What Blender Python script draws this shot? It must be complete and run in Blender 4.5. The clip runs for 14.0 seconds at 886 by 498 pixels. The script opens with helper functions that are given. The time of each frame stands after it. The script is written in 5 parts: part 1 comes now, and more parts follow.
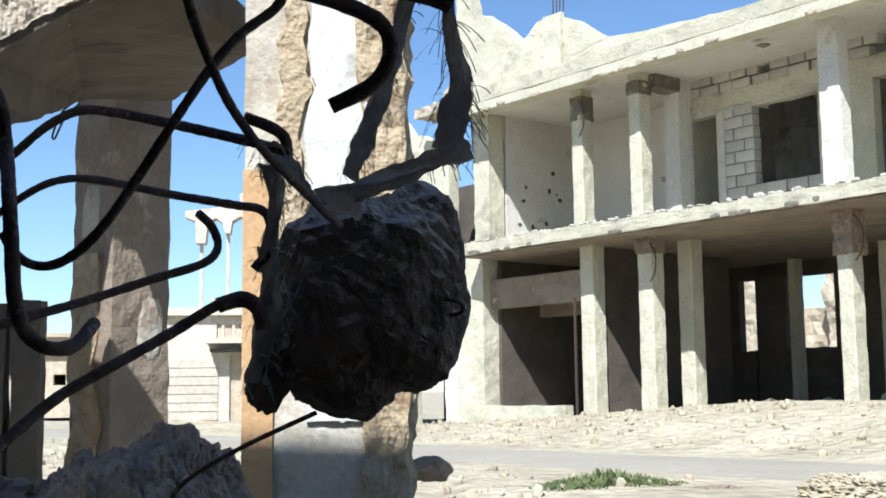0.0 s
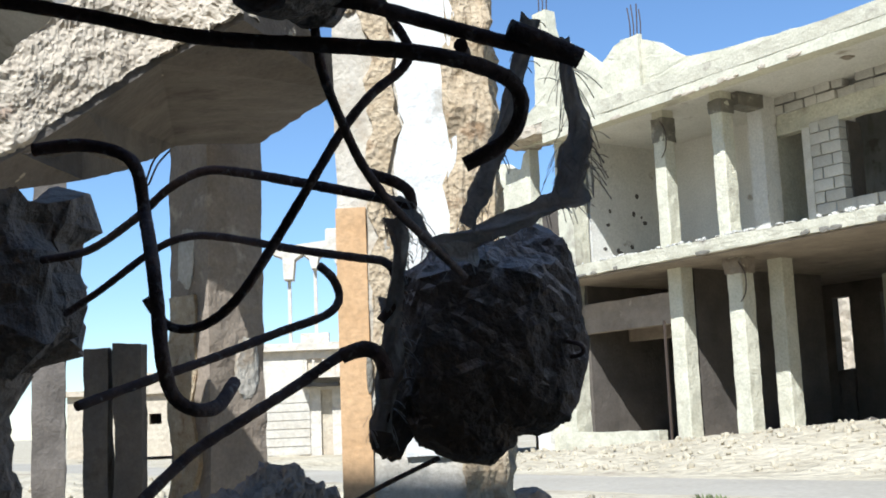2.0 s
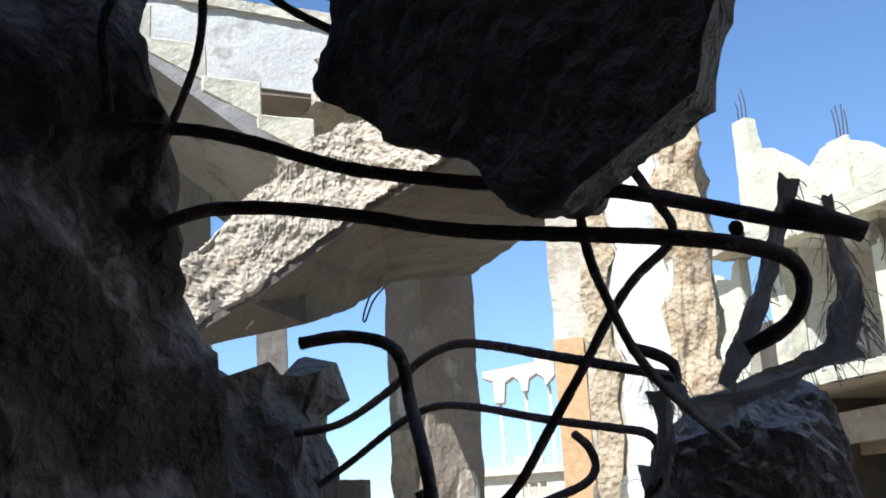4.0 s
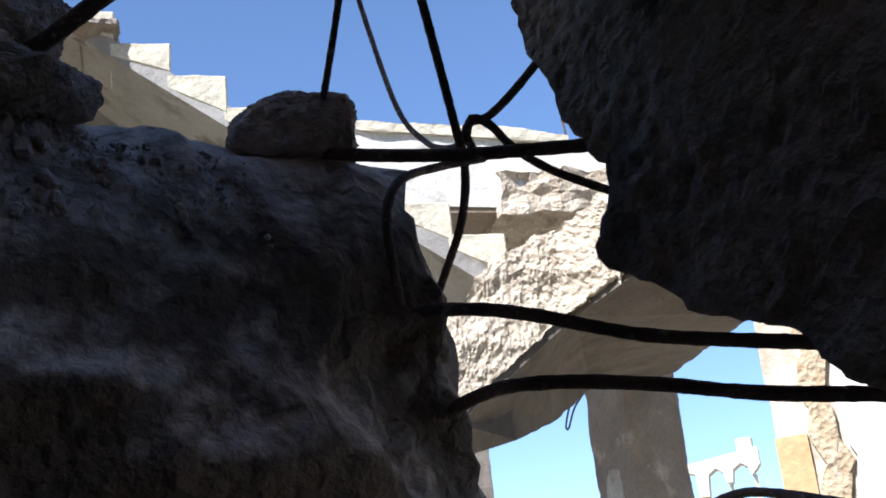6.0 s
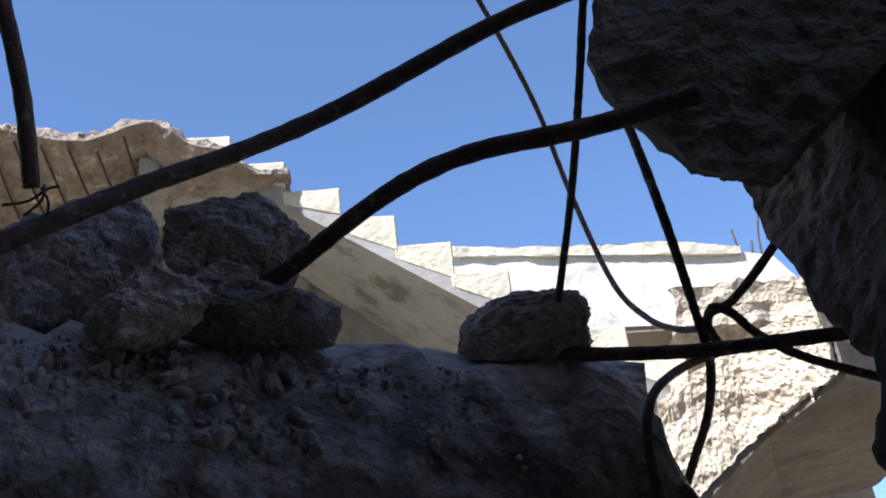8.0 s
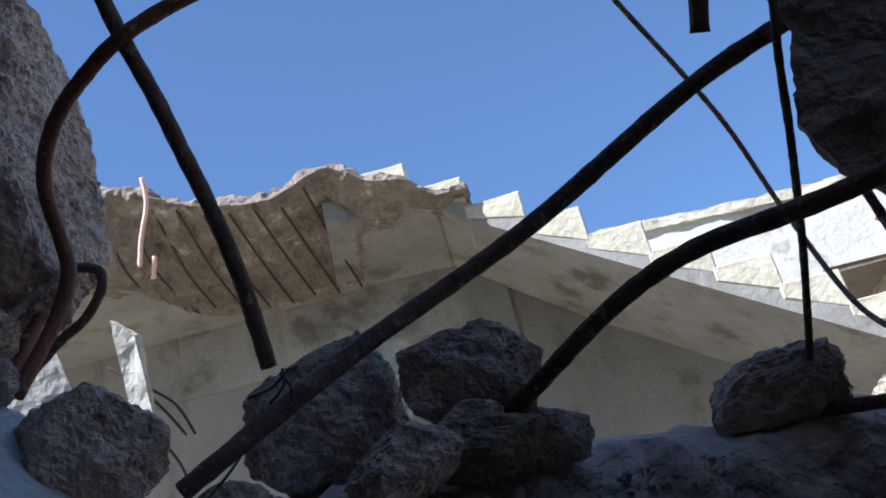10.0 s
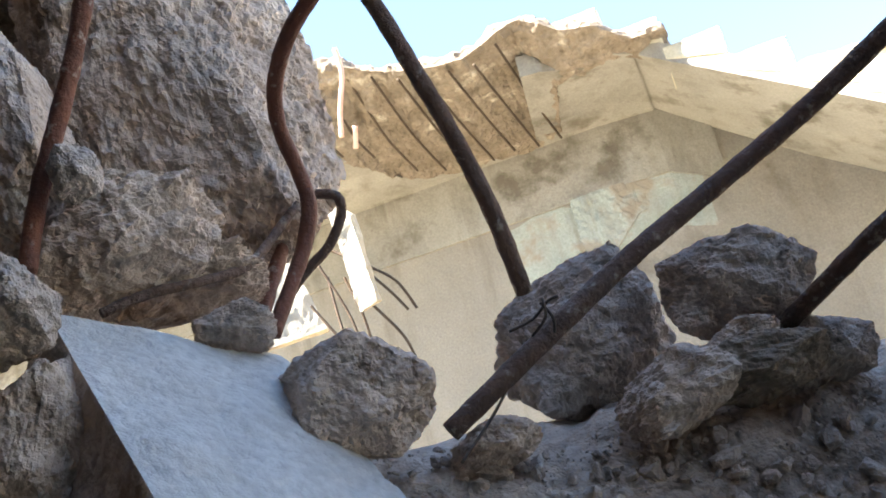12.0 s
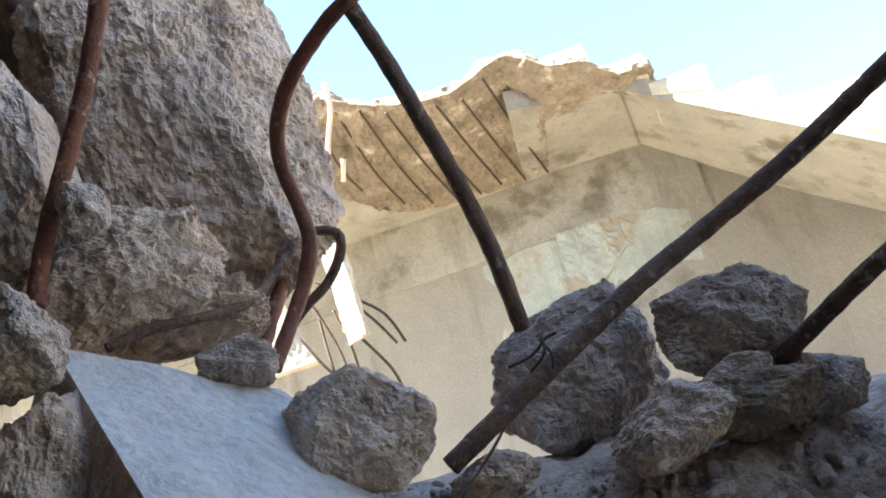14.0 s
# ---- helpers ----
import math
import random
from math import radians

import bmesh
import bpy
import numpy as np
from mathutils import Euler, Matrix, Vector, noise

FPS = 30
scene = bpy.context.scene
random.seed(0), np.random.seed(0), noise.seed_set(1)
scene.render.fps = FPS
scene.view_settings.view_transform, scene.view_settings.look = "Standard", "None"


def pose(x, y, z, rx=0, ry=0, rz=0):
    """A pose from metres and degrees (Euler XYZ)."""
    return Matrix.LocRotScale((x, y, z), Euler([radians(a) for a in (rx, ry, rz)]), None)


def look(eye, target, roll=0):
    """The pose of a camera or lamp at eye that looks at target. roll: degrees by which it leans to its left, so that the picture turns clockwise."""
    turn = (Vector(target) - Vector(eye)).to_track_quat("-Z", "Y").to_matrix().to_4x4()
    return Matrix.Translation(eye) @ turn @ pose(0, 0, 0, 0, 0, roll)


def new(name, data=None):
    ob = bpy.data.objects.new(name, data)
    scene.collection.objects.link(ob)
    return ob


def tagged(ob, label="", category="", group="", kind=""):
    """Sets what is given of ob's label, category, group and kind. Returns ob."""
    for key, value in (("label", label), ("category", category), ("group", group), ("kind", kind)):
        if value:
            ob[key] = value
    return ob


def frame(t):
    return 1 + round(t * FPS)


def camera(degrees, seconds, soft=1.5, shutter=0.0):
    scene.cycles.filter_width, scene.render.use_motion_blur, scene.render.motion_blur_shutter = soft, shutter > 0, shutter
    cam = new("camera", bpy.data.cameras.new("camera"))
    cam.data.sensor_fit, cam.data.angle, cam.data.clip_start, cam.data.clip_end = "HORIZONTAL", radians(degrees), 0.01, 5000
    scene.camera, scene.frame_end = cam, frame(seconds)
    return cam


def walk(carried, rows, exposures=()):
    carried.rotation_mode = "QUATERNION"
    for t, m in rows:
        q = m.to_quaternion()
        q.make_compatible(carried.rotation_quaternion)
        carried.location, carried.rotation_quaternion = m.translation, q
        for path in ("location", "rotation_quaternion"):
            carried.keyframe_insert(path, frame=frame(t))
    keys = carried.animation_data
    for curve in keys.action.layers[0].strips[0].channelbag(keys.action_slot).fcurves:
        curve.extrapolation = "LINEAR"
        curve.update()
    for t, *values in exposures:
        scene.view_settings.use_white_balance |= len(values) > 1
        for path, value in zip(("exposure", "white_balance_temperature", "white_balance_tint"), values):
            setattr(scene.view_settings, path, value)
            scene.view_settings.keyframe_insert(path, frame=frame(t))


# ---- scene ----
cam = camera(40.50, 14.0, soft=1.8)
walk(cam, [
    (0.0, look((0.0000, 0.0000, 1.0000), (-0.0000, 2.9792, 1.3526), -0.720)),
    (0.5, look((-0.0024, -0.0009, 1.0006), (0.0006, 2.9784, 1.3517), -1.220)),
    (1.0, look((-0.0083, -0.0052, 1.0023), (-0.0297, 2.9723, 1.3684), -1.630)),
    (1.5, look((-0.0180, -0.0097, 1.0103), (-0.0921, 2.9640, 1.3999), -2.212)),
    (2.0, look((-0.0317, -0.0113, 1.0158), (-0.2378, 2.9508, 1.4438), -2.395)),
    (2.5, look((-0.0439, -0.0116, 1.0287), (-0.3576, 2.9342, 1.5017), -2.734)),
    (2.8, look((-0.0514, -0.0084, 1.0385), (-0.4453, 2.9177, 1.5704), -3.200)),
    (3.0, look((-0.0565, -0.0070, 1.0455), (-0.5051, 2.9031, 1.6199), -3.510)),
    (3.2, look((-0.0616, -0.0075, 1.0525), (-0.5635, 2.8857, 1.6670), -3.588)),
    (5.3, look((-0.1040, -0.0142, 1.0862), (-1.0253, 2.6915, 1.9975), -4.771)),
    (5.5, look((-0.1186, -0.0113, 1.0975), (-1.0770, 2.6712, 2.0386), -5.180)),
    (5.9, look((-0.1368, -0.0125, 1.1181), (-1.1776, 2.6138, 2.1276), -5.826)),
    (6.0, look((-0.1409, -0.0141, 1.1244), (-1.1990, 2.6023, 2.1418), -6.317)),
    (6.5, look((-0.1582, -0.0244, 1.1511), (-1.3141, 2.5133, 2.2574), -6.139)),
    (7.0, look((-0.1721, -0.0323, 1.1663), (-1.3904, 2.4250, 2.3817), -6.137)),
    (7.5, look((-0.1784, -0.0431, 1.1758), (-1.4622, 2.3502, 2.4502), -6.600)),
    (7.7, look((-0.1826, -0.0339, 1.1842), (-1.4807, 2.3383, 2.4832), -6.681)),
    (9.8, look((-0.1741, -0.0550, 1.2713), (-1.8273, 2.0537, 2.6206), -14.145)),
    (10.0, look((-0.1766, -0.0575, 1.2814), (-1.8752, 2.0138, 2.6323), -14.731)),
    (10.2, look((-0.1829, -0.0592, 1.2934), (-1.9393, 1.9655, 2.6408), -14.550)),
    (10.5, look((-0.1919, -0.0609, 1.3062), (-2.0206, 1.9111, 2.6356), -14.537)),
    (11.0, look((-0.2025, -0.0652, 1.3327), (-2.1725, 1.8205, 2.5830), -14.377)),
    (11.5, look((-0.2068, -0.0600, 1.3431), (-2.3052, 1.7440, 2.5017), -14.797)),
    (12.0, look((-0.2054, -0.0601, 1.3457), (-2.3748, 1.6864, 2.4608), -14.102)),
    (12.5, look((-0.2028, -0.0638, 1.3468), (-2.3704, 1.6836, 2.4640), -14.494)),
    (13.0, look((-0.1987, -0.0742, 1.3458), (-2.3460, 1.6801, 2.4910), -14.301)),
    (13.5, look((-0.1957, -0.0783, 1.3453), (-2.3203, 1.6891, 2.5125), -14.569)),
    (14.0, look((-0.1999, -0.0748, 1.3451), (-2.3125, 1.6989, 2.5244), -14.274)),
], exposures=[(0.0, 0.87, 5800, 8), (3.2, 0.90, 5650, 8), (5.3, 1.34, 5900, 13), (7.7, 1.42, 5900, 15), (9.8, 1.24, 5650, 13), (10.5, 1.45, 5750, 8), (11.0, 1.95, 6250, 9), (11.5, 2.7, 6850, 10), (12.0, 3.3, 7250, 10), (14.0, 3.3, 7250, 10)])

# ---- light ----
SUN_AZ, SUN_EL = radians(253.5), radians(46.5)      # direction towards the sun, in plan
world = bpy.data.worlds.new("sky")
scene.world = world
world.use_nodes = True
wn = world.node_tree
sky = wn.nodes.new("ShaderNodeTexSky")
sky.sky_type, sky.sun_disc = "NISHITA", False
sky.sun_elevation, sky.sun_rotation = SUN_EL, math.pi / 2 - SUN_AZ
sky.air_density, sky.dust_density, sky.ozone_density = 1.0, 0.0, 4.0
wn.nodes["Background"].inputs["Strength"].default_value = 0.08
wn.links.new(sky.outputs[0], wn.nodes["Background"].inputs["Color"])
sun_data = bpy.data.lights.new("sun", "SUN")
sun_data.energy, sun_data.angle, sun_data.color = 5.0, radians(0.5), (1.0, 0.96, 0.90)
sun = new("sun", sun_data)
sun_dir = Vector((math.cos(SUN_AZ) * math.cos(SUN_EL), math.sin(SUN_AZ) * math.cos(SUN_EL), math.sin(SUN_EL)))
sun.matrix_world = look(sun_dir * 60, (0, 0, 0))


# ---- materials ----
def material(name, dark, light, scale=6.0, rough=0.9, bump=0.3, grain=60.0, stain=None, stain_scale=1.2, stain_at=0.58, metal=0.0, pits=0.0, vary=0.0, lit_dust=None, drip=None):
    """A mineral or metal surface: two colours mixed by coarse and fine noise, stains, grain and pitted relief."""
    m = bpy.data.materials.new(name)
    m.use_nodes = True
    nt = m.node_tree
    n, l = nt.nodes, nt.links
    b = n["Principled BSDF"]
    b.inputs["Roughness"].default_value, b.inputs["Metallic"].default_value = rough, metal
    tc = n.new("ShaderNodeTexCoord")

    def noise_tex(s, detail, src=None):
        t = n.new("ShaderNodeTexNoise")
        t.inputs["Scale"].default_value, t.inputs["Detail"].default_value, t.inputs["Roughness"].default_value = s, detail, 0.62
        l.new(tc.outputs["Object"], t.inputs["Vector"])
        return t

    def ramp(src, a, c):
        r = n.new("ShaderNodeMapRange")
        r.inputs["From Min"].default_value, r.inputs["From Max"].default_value = a, c
        l.new(src, r.inputs["Value"])
        return r.outputs["Result"]

    def mix(f, a, c, mode="MIX"):
        x = n.new("ShaderNodeMix")
        x.data_type, x.blend_type = "RGBA", mode
        for k, v in ((0, f), (6, a), (7, c)):
            if hasattr(v, "is_linked"):
                l.new(v, x.inputs[k])
            else:
                x.inputs[k].default_value = v if k == 0 else (*v, 1)
        return x.outputs[2]

    coarse, fine = noise_tex(scale, 6), noise_tex(grain, 4)
    col = mix(ramp(coarse.outputs["Fac"], 0.32, 0.68), dark, light)
    g = ramp(fine.outputs["Fac"], 0.3, 0.7)
    col = mix(g, col, mix(0.28, col, (0.02, 0.018, 0.015)))
    if stain:
        s = noise_tex(stain_scale, 7)
        col = mix(ramp(s.outputs["Fac"], stain_at, stain_at + 0.09), col, stain)
    if drip:                                     # dark runs of water down the plaster
        runs = noise_tex(1.0, 5)
        stretch = n.new("ShaderNodeMapping")
        stretch.inputs["Scale"].default_value = (9, 9, 1.1)
        l.new(tc.outputs["Object"], stretch.inputs["Vector"])
        l.new(stretch.outputs["Vector"], runs.inputs["Vector"])
        smudge = noise_tex(3.5, 6)
        fac = n.new("ShaderNodeMath")
        fac.operation = "MULTIPLY"
        l.new(ramp(runs.outputs["Fac"], 0.50, 0.72), fac.inputs[0])
        l.new(ramp(smudge.outputs["Fac"], 0.40, 0.66), fac.inputs[1])
        col = mix(fac.outputs[0], col, drip)
    if lit_dust:                                     # pale dust and top light painted in where the surface is not too steep
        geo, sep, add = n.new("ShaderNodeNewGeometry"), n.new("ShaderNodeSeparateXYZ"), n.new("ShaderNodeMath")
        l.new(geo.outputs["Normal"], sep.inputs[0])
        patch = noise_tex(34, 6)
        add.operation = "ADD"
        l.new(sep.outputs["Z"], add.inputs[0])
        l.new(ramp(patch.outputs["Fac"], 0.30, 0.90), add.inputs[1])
        col = mix(ramp(add.outputs[0], 0.55, 1.05), col, mix(g, lit_dust, mix(0.35, lit_dust, dark)))
    if vary:
        info = n.new("ShaderNodeObjectInfo")
        h = n.new("ShaderNodeHueSaturation")
        r = n.new("ShaderNodeMapRange")
        r.inputs["To Min"].default_value, r.inputs["To Max"].default_value = 1 - vary, 1 + vary
        l.new(info.outputs["Random"], r.inputs["Value"])
        l.new(r.outputs["Result"], h.inputs["Value"])
        l.new(col, h.inputs["Color"])
        col = h.outputs["Color"]
    l.new(col, b.inputs["Base Color"])
    bp = n.new("ShaderNodeBump")
    bp.inputs["Strength"].default_value, bp.inputs["Distance"].default_value = min(1.0, bump), 0.012 * 60 / grain
    l.new(fine.outputs["Fac"], bp.inputs["Height"])
    bp2 = n.new("ShaderNodeBump")
    bp2.inputs["Strength"].default_value, bp2.inputs["Distance"].default_value = min(1.0, bump * 1.2), 0.04 * 6 / scale
    l.new(coarse.outputs["Fac"], bp2.inputs["Height"])
    l.new(bp.outputs["Normal"], bp2.inputs["Normal"])
    last = bp2
    if pits:
        v = n.new("ShaderNodeTexVoronoi")
        v.inputs["Scale"].default_value = pits
        l.new(tc.outputs["Object"], v.inputs["Vector"])
        bp3 = n.new("ShaderNodeBump")
        bp3.inputs["Strength"].default_value, bp3.inputs["Distance"].default_value = 0.6, 0.5 / pits
        l.new(v.outputs["Distance"], bp3.inputs["Height"])
        l.new(bp2.outputs["Normal"], bp3.inputs["Normal"])
        last = bp3
    l.new(last.outputs["Normal"], b.inputs["Normal"])
    return m


M_FACADE = material("facade_concrete", (0.47, 0.44, 0.33), (0.61, 0.575, 0.44), 1.6, 0.92, 0.35, 24, stain=(0.27, 0.245, 0.19), stain_scale=0.7, stain_at=0.60)
M_SLAB = material("slab_concrete", (0.43, 0.395, 0.295), (0.56, 0.525, 0.40), 2.2, 0.92, 0.5, 30, stain=(0.21, 0.18, 0.14), stain_scale=1.1)
M_WHITEWALL = material("white_plaster", (0.58, 0.55, 0.48), (0.68, 0.65, 0.58), 1.3, 0.9, 0.25, 30, stain=(0.27, 0.23, 0.18), stain_scale=1.6, stain_at=0.63)
M_BLOCK = material("concrete_block", (0.44, 0.41, 0.35), (0.57, 0.545, 0.48), 4, 0.95, 0.4, 40, vary=0.12)
# near-black so that the shade of unlit rooms is in the colour
M_DARKIN = material("shade_dark_plaster", (0.07, 0.058, 0.045), (0.12, 0.10, 0.08), 1.5, 0.95, 0.3, 20)
M_BROKEN = material("broken_concrete", (0.40, 0.335, 0.25), (0.56, 0.485, 0.375), 9, 0.96, 0.7, 70, stain=(0.27, 0.20, 0.14), stain_scale=6, stain_at=0.60, pits=45)
M_RUBBLE = material("rubble_stone", (0.47, 0.35, 0.275), (0.70, 0.57, 0.475), 16, 0.97, 0.7, 70, stain=(0.25, 0.175, 0.13), stain_scale=22, stain_at=0.56, pits=55)
M_ROCKGREY = material("grey_aggregate_stone", (0.38, 0.30, 0.25), (0.58, 0.485, 0.42), 18, 0.97, 0.8, 110, stain=(0.20, 0.16, 0.135), stain_scale=24, stain_at=0.57, pits=90)
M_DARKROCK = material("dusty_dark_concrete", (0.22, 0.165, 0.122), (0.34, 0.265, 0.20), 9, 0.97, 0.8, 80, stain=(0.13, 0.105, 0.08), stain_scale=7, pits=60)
# base darkened for the shaded fronts; level faces paler for dust and light
M_SHADEROCK = material("shaded_broken_concrete", (0.115, 0.078, 0.054), (0.19, 0.136, 0.097), 8, 0.97, 0.8, 80, stain=(0.08, 0.058, 0.042), stain_scale=6, pits=60, lit_dust=(0.56, 0.445, 0.36))
# stained brown, darkened further for the shade on undersides
M_UNDER = material("stained_shaded_underside", (0.20, 0.162, 0.12), (0.30, 0.248, 0.19), 2.4, 0.94, 0.35, 40, stain=(0.15, 0.115, 0.085), stain_scale=1.6)
M_BARED = material("bared_brown_concrete", (0.18, 0.145, 0.112), (0.32, 0.27, 0.22), 9, 0.96, 0.9, 60, stain=(0.46, 0.42, 0.36), stain_scale=9, stain_at=0.60, pits=40)
M_CREAM = material("cream_plaster", (0.235, 0.22, 0.20), (0.32, 0.30, 0.272), 1.2, 0.9, 0.22, 110, stain=(0.15, 0.13, 0.108), stain_scale=3.0, stain_at=0.60, drip=(0.14, 0.118, 0.095))
M_SOFFIT = material("stained_soffit_plaster", (0.235, 0.226, 0.208), (0.36, 0.348, 0.322), 2.2, 0.92, 0.25, 110, stain=(0.13, 0.115, 0.095), stain_scale=3.2, stain_at=0.56, drip=(0.12, 0.105, 0.085))
M_GREEN = material("green_washed_plaster", (0.26, 0.30, 0.285), (0.42, 0.46, 0.445), 5.0, 0.9, 0.25, 110, stain=(0.27, 0.24, 0.20), stain_scale=5, stain_at=0.54, drip=(0.20, 0.17, 0.135))
M_STAIR = material("pale_stair_concrete", (0.48, 0.44, 0.335), (0.60, 0.56, 0.44), 3.0, 0.92, 0.3, 40, stain=(0.36, 0.31, 0.225), stain_scale=2.0, stain_at=0.6)
M_ORANGE = material("orange_paint_plaster", (0.46, 0.275, 0.125), (0.54, 0.345, 0.175), 4, 0.8, 0.2, 40, stain=(0.42, 0.33, 0.23), stain_scale=3, stain_at=0.62)
M_PLASTER = material("peeling_plaster", (0.42, 0.37, 0.285), (0.56, 0.51, 0.425), 4, 0.93, 0.4, 50, stain=(0.30, 0.24, 0.17), stain_scale=3.5, stain_at=0.55)
M_WHITESTRIP = material("limewash", (0.55, 0.54, 0.50), (0.66, 0.645, 0.60), 5, 0.9, 0.25, 60, stain=(0.34, 0.315, 0.27), stain_scale=4, stain_at=0.62)
M_EARTHY = material("crumbling_mortar", (0.38, 0.285, 0.17), (0.54, 0.435, 0.295), 14, 0.97, 0.9, 90, stain=(0.27, 0.18, 0.10), stain_scale=9, pits=45)
M_COLGREY = material("weathered_column_plaster", (0.20, 0.155, 0.112), (0.31, 0.25, 0.185), 3, 0.93, 0.35, 45, stain=(0.46, 0.39, 0.29), stain_scale=2.6, stain_at=0.60)
# plaster darkened to carry the shade of the landing underside and pillars
M_SHADED = material("shade_darkened_plaster", (0.10, 0.085, 0.07), (0.17, 0.145, 0.12), 3, 0.94, 0.4, 45, stain=(0.07, 0.058, 0.046), stain_scale=2.2)
M_STAINSHADE = material("stain_shade_concrete", (0.13, 0.117, 0.09), (0.21, 0.19, 0.15), 5, 0.94, 0.5, 40, stain=(0.33, 0.30, 0.24), stain_scale=5, stain_at=0.6)
M_WHITECOAT = material("white_coat_on_concrete", (0.50, 0.485, 0.46), (0.63, 0.61, 0.585), 12, 0.95, 0.5, 150, stain=(0.38, 0.36, 0.335), stain_scale=16, stain_at=0.62)
M_RUST = material("rusted_rebar", (0.10, 0.058, 0.042), (0.20, 0.125, 0.094), 45, 0.85, 0.9, 260, metal=0.2, stain=(0.30, 0.25, 0.21), stain_scale=110, stain_at=0.58)
M_REDRUST = material("red_rusted_rebar", (0.13, 0.045, 0.028), (0.24, 0.09, 0.055), 28, 0.7, 0.5, 240, metal=0.2, stain=(0.42, 0.34, 0.29), stain_scale=85, stain_at=0.60)
M_WIRE = material("dark_wire", (0.05, 0.035, 0.03), (0.10, 0.07, 0.05), 40, 0.7, 0.2, 300, metal=0.4)
M_PINK = material("pink_cable_sheath", (0.75, 0.42, 0.33), (0.85, 0.55, 0.45), 20, 0.6, 0.1, 100)
M_FIBRE = material("frayed_sacking", (0.46, 0.41, 0.36), (0.64, 0.59, 0.53), 30, 0.95, 0.6, 200)
M_GROUND = material("dusty_rubble_ground", (0.38, 0.325, 0.225), (0.53, 0.465, 0.34), 0.9, 0.97, 0.4, 9, stain=(0.27, 0.22, 0.155), stain_scale=0.5, pits=5)
M_ROAD = material("dusty_road", (0.33, 0.295, 0.23), (0.40, 0.36, 0.29), 0.5, 0.95, 0.2, 14, stain=(0.26, 0.23, 0.18), stain_scale=0.25)
M_WOOD = material("brown_door_wood", (0.16, 0.09, 0.06), (0.24, 0.15, 0.10), 5, 0.7, 0.2, 60)
M_GRASS = material("weeds", (0.09, 0.12, 0.04), (0.19, 0.22, 0.09), 3, 0.8, 0.2, 20, vary=0.2)
M_FARWALL = material("far_limestone", (0.42, 0.345, 0.25), (0.52, 0.45, 0.335), 0.6, 0.95, 0.3, 6, stain=(0.33, 0.265, 0.19), stain_scale=0.3)
M_FARWHITE = material("far_white_render", (0.50, 0.445, 0.36), (0.60, 0.55, 0.465), 0.6, 0.95, 0.3, 6, stain=(0.42, 0.34, 0.25), stain_scale=0.4)
M_FARDARK = material("dark_opening", (0.06, 0.055, 0.05), (0.10, 0.09, 0.08), 1, 0.95, 0.2, 6)
M_SHUTTER = material("shop_shutter", (0.44, 0.39, 0.31), (0.52, 0.48, 0.40), 2, 0.7, 0.2, 12)


# ---- mesh helpers ----
def finish(name, bm, mat, smooth=True):
    me = bpy.data.meshes.new(name)
    bmesh.ops.recalc_face_normals(bm, faces=bm.faces)
    if smooth:
        for f in bm.faces:
            f.smooth = True
    bm.to_mesh(me)
    bm.free()
    me.materials.append(mat)
    return me


def part(name, bm, mat, parent=None, label="", m=None, smooth=False):
    ob = new(name, finish(name, bm, mat, smooth))
    if m is not None:
        ob.matrix_world = m
    if parent is not None:
        ob.parent = parent
    if label:
        tagged(ob, label)
    return ob


def root(name, label, category, m=None, group="", kind=""):
    ob = new(name)
    ob.empty_display_size = 0.2
    if m is not None:
        ob.matrix_world = m
    return tagged(ob, label, category, group, kind)


def box(x0, x1, y0, y1, z0, z1, bevel=0.0, bm=None):
    own = bmesh.new()
    bmesh.ops.create_cube(own, size=1, matrix=Matrix.Translation(((x0 + x1) / 2, (y0 + y1) / 2, (z0 + z1) / 2)) @ Matrix.Diagonal((x1 - x0, y1 - y0, z1 - z0, 1)))
    if bevel:
        bmesh.ops.bevel(own, geom=own.edges[:], offset=bevel, segments=1, affect="EDGES")
    if bm is None:
        return own
    tmp = bpy.data.meshes.new("tmp")
    own.to_mesh(tmp)
    own.free()
    bm.from_mesh(tmp)
    bpy.data.meshes.remove(tmp)
    return bm


def prism(plan, z0, z1):
    """An upright prism over a plan; z0 and z1 may be functions of (x, y)."""
    f0 = z0 if callable(z0) else (lambda x, y: z0)
    f1 = z1 if callable(z1) else (lambda x, y: z1)
    bm = bmesh.new()
    lo = [bm.verts.new((x, y, f0(x, y))) for x, y in plan]
    hi = [bm.verts.new((x, y, f1(x, y))) for x, y in plan]
    bm.faces.new(lo[::-1])
    bm.faces.new(hi)
    for i in range(len(plan)):
        j = (i + 1) % len(plan)
        bm.faces.new((lo[i], lo[j], hi[j], hi[i]))
    return bm


def profile(points, y0, y1):
    """A slab with an outline in x and z, from y0 to y1."""
    bm = bmesh.new()
    a = [bm.verts.new((x, y0, z)) for x, z in points]
    b = [bm.verts.new((x, y1, z)) for x, z in points]
    bm.faces.new(a)
    bm.faces.new(b[::-1])
    for i in range(len(points)):
        j = (i + 1) % len(points)
        bm.faces.new((a[i], b[i], b[j], a[j]))
    return bm


def dense(bm, size, rounds=6):
    """Triangles with edges no longer than size."""
    bm.normal_update()
    bmesh.ops.triangulate(bm, faces=bm.faces[:])
    for _ in range(rounds):
        long = [e for e in bm.edges if e.calc_length() > size]
        if not long:
            break
        bmesh.ops.subdivide_edges(bm, edges=long, cuts=1)
        bmesh.ops.triangulate(bm, faces=[f for f in bm.faces if len(f.verts) > 3])
    return bm


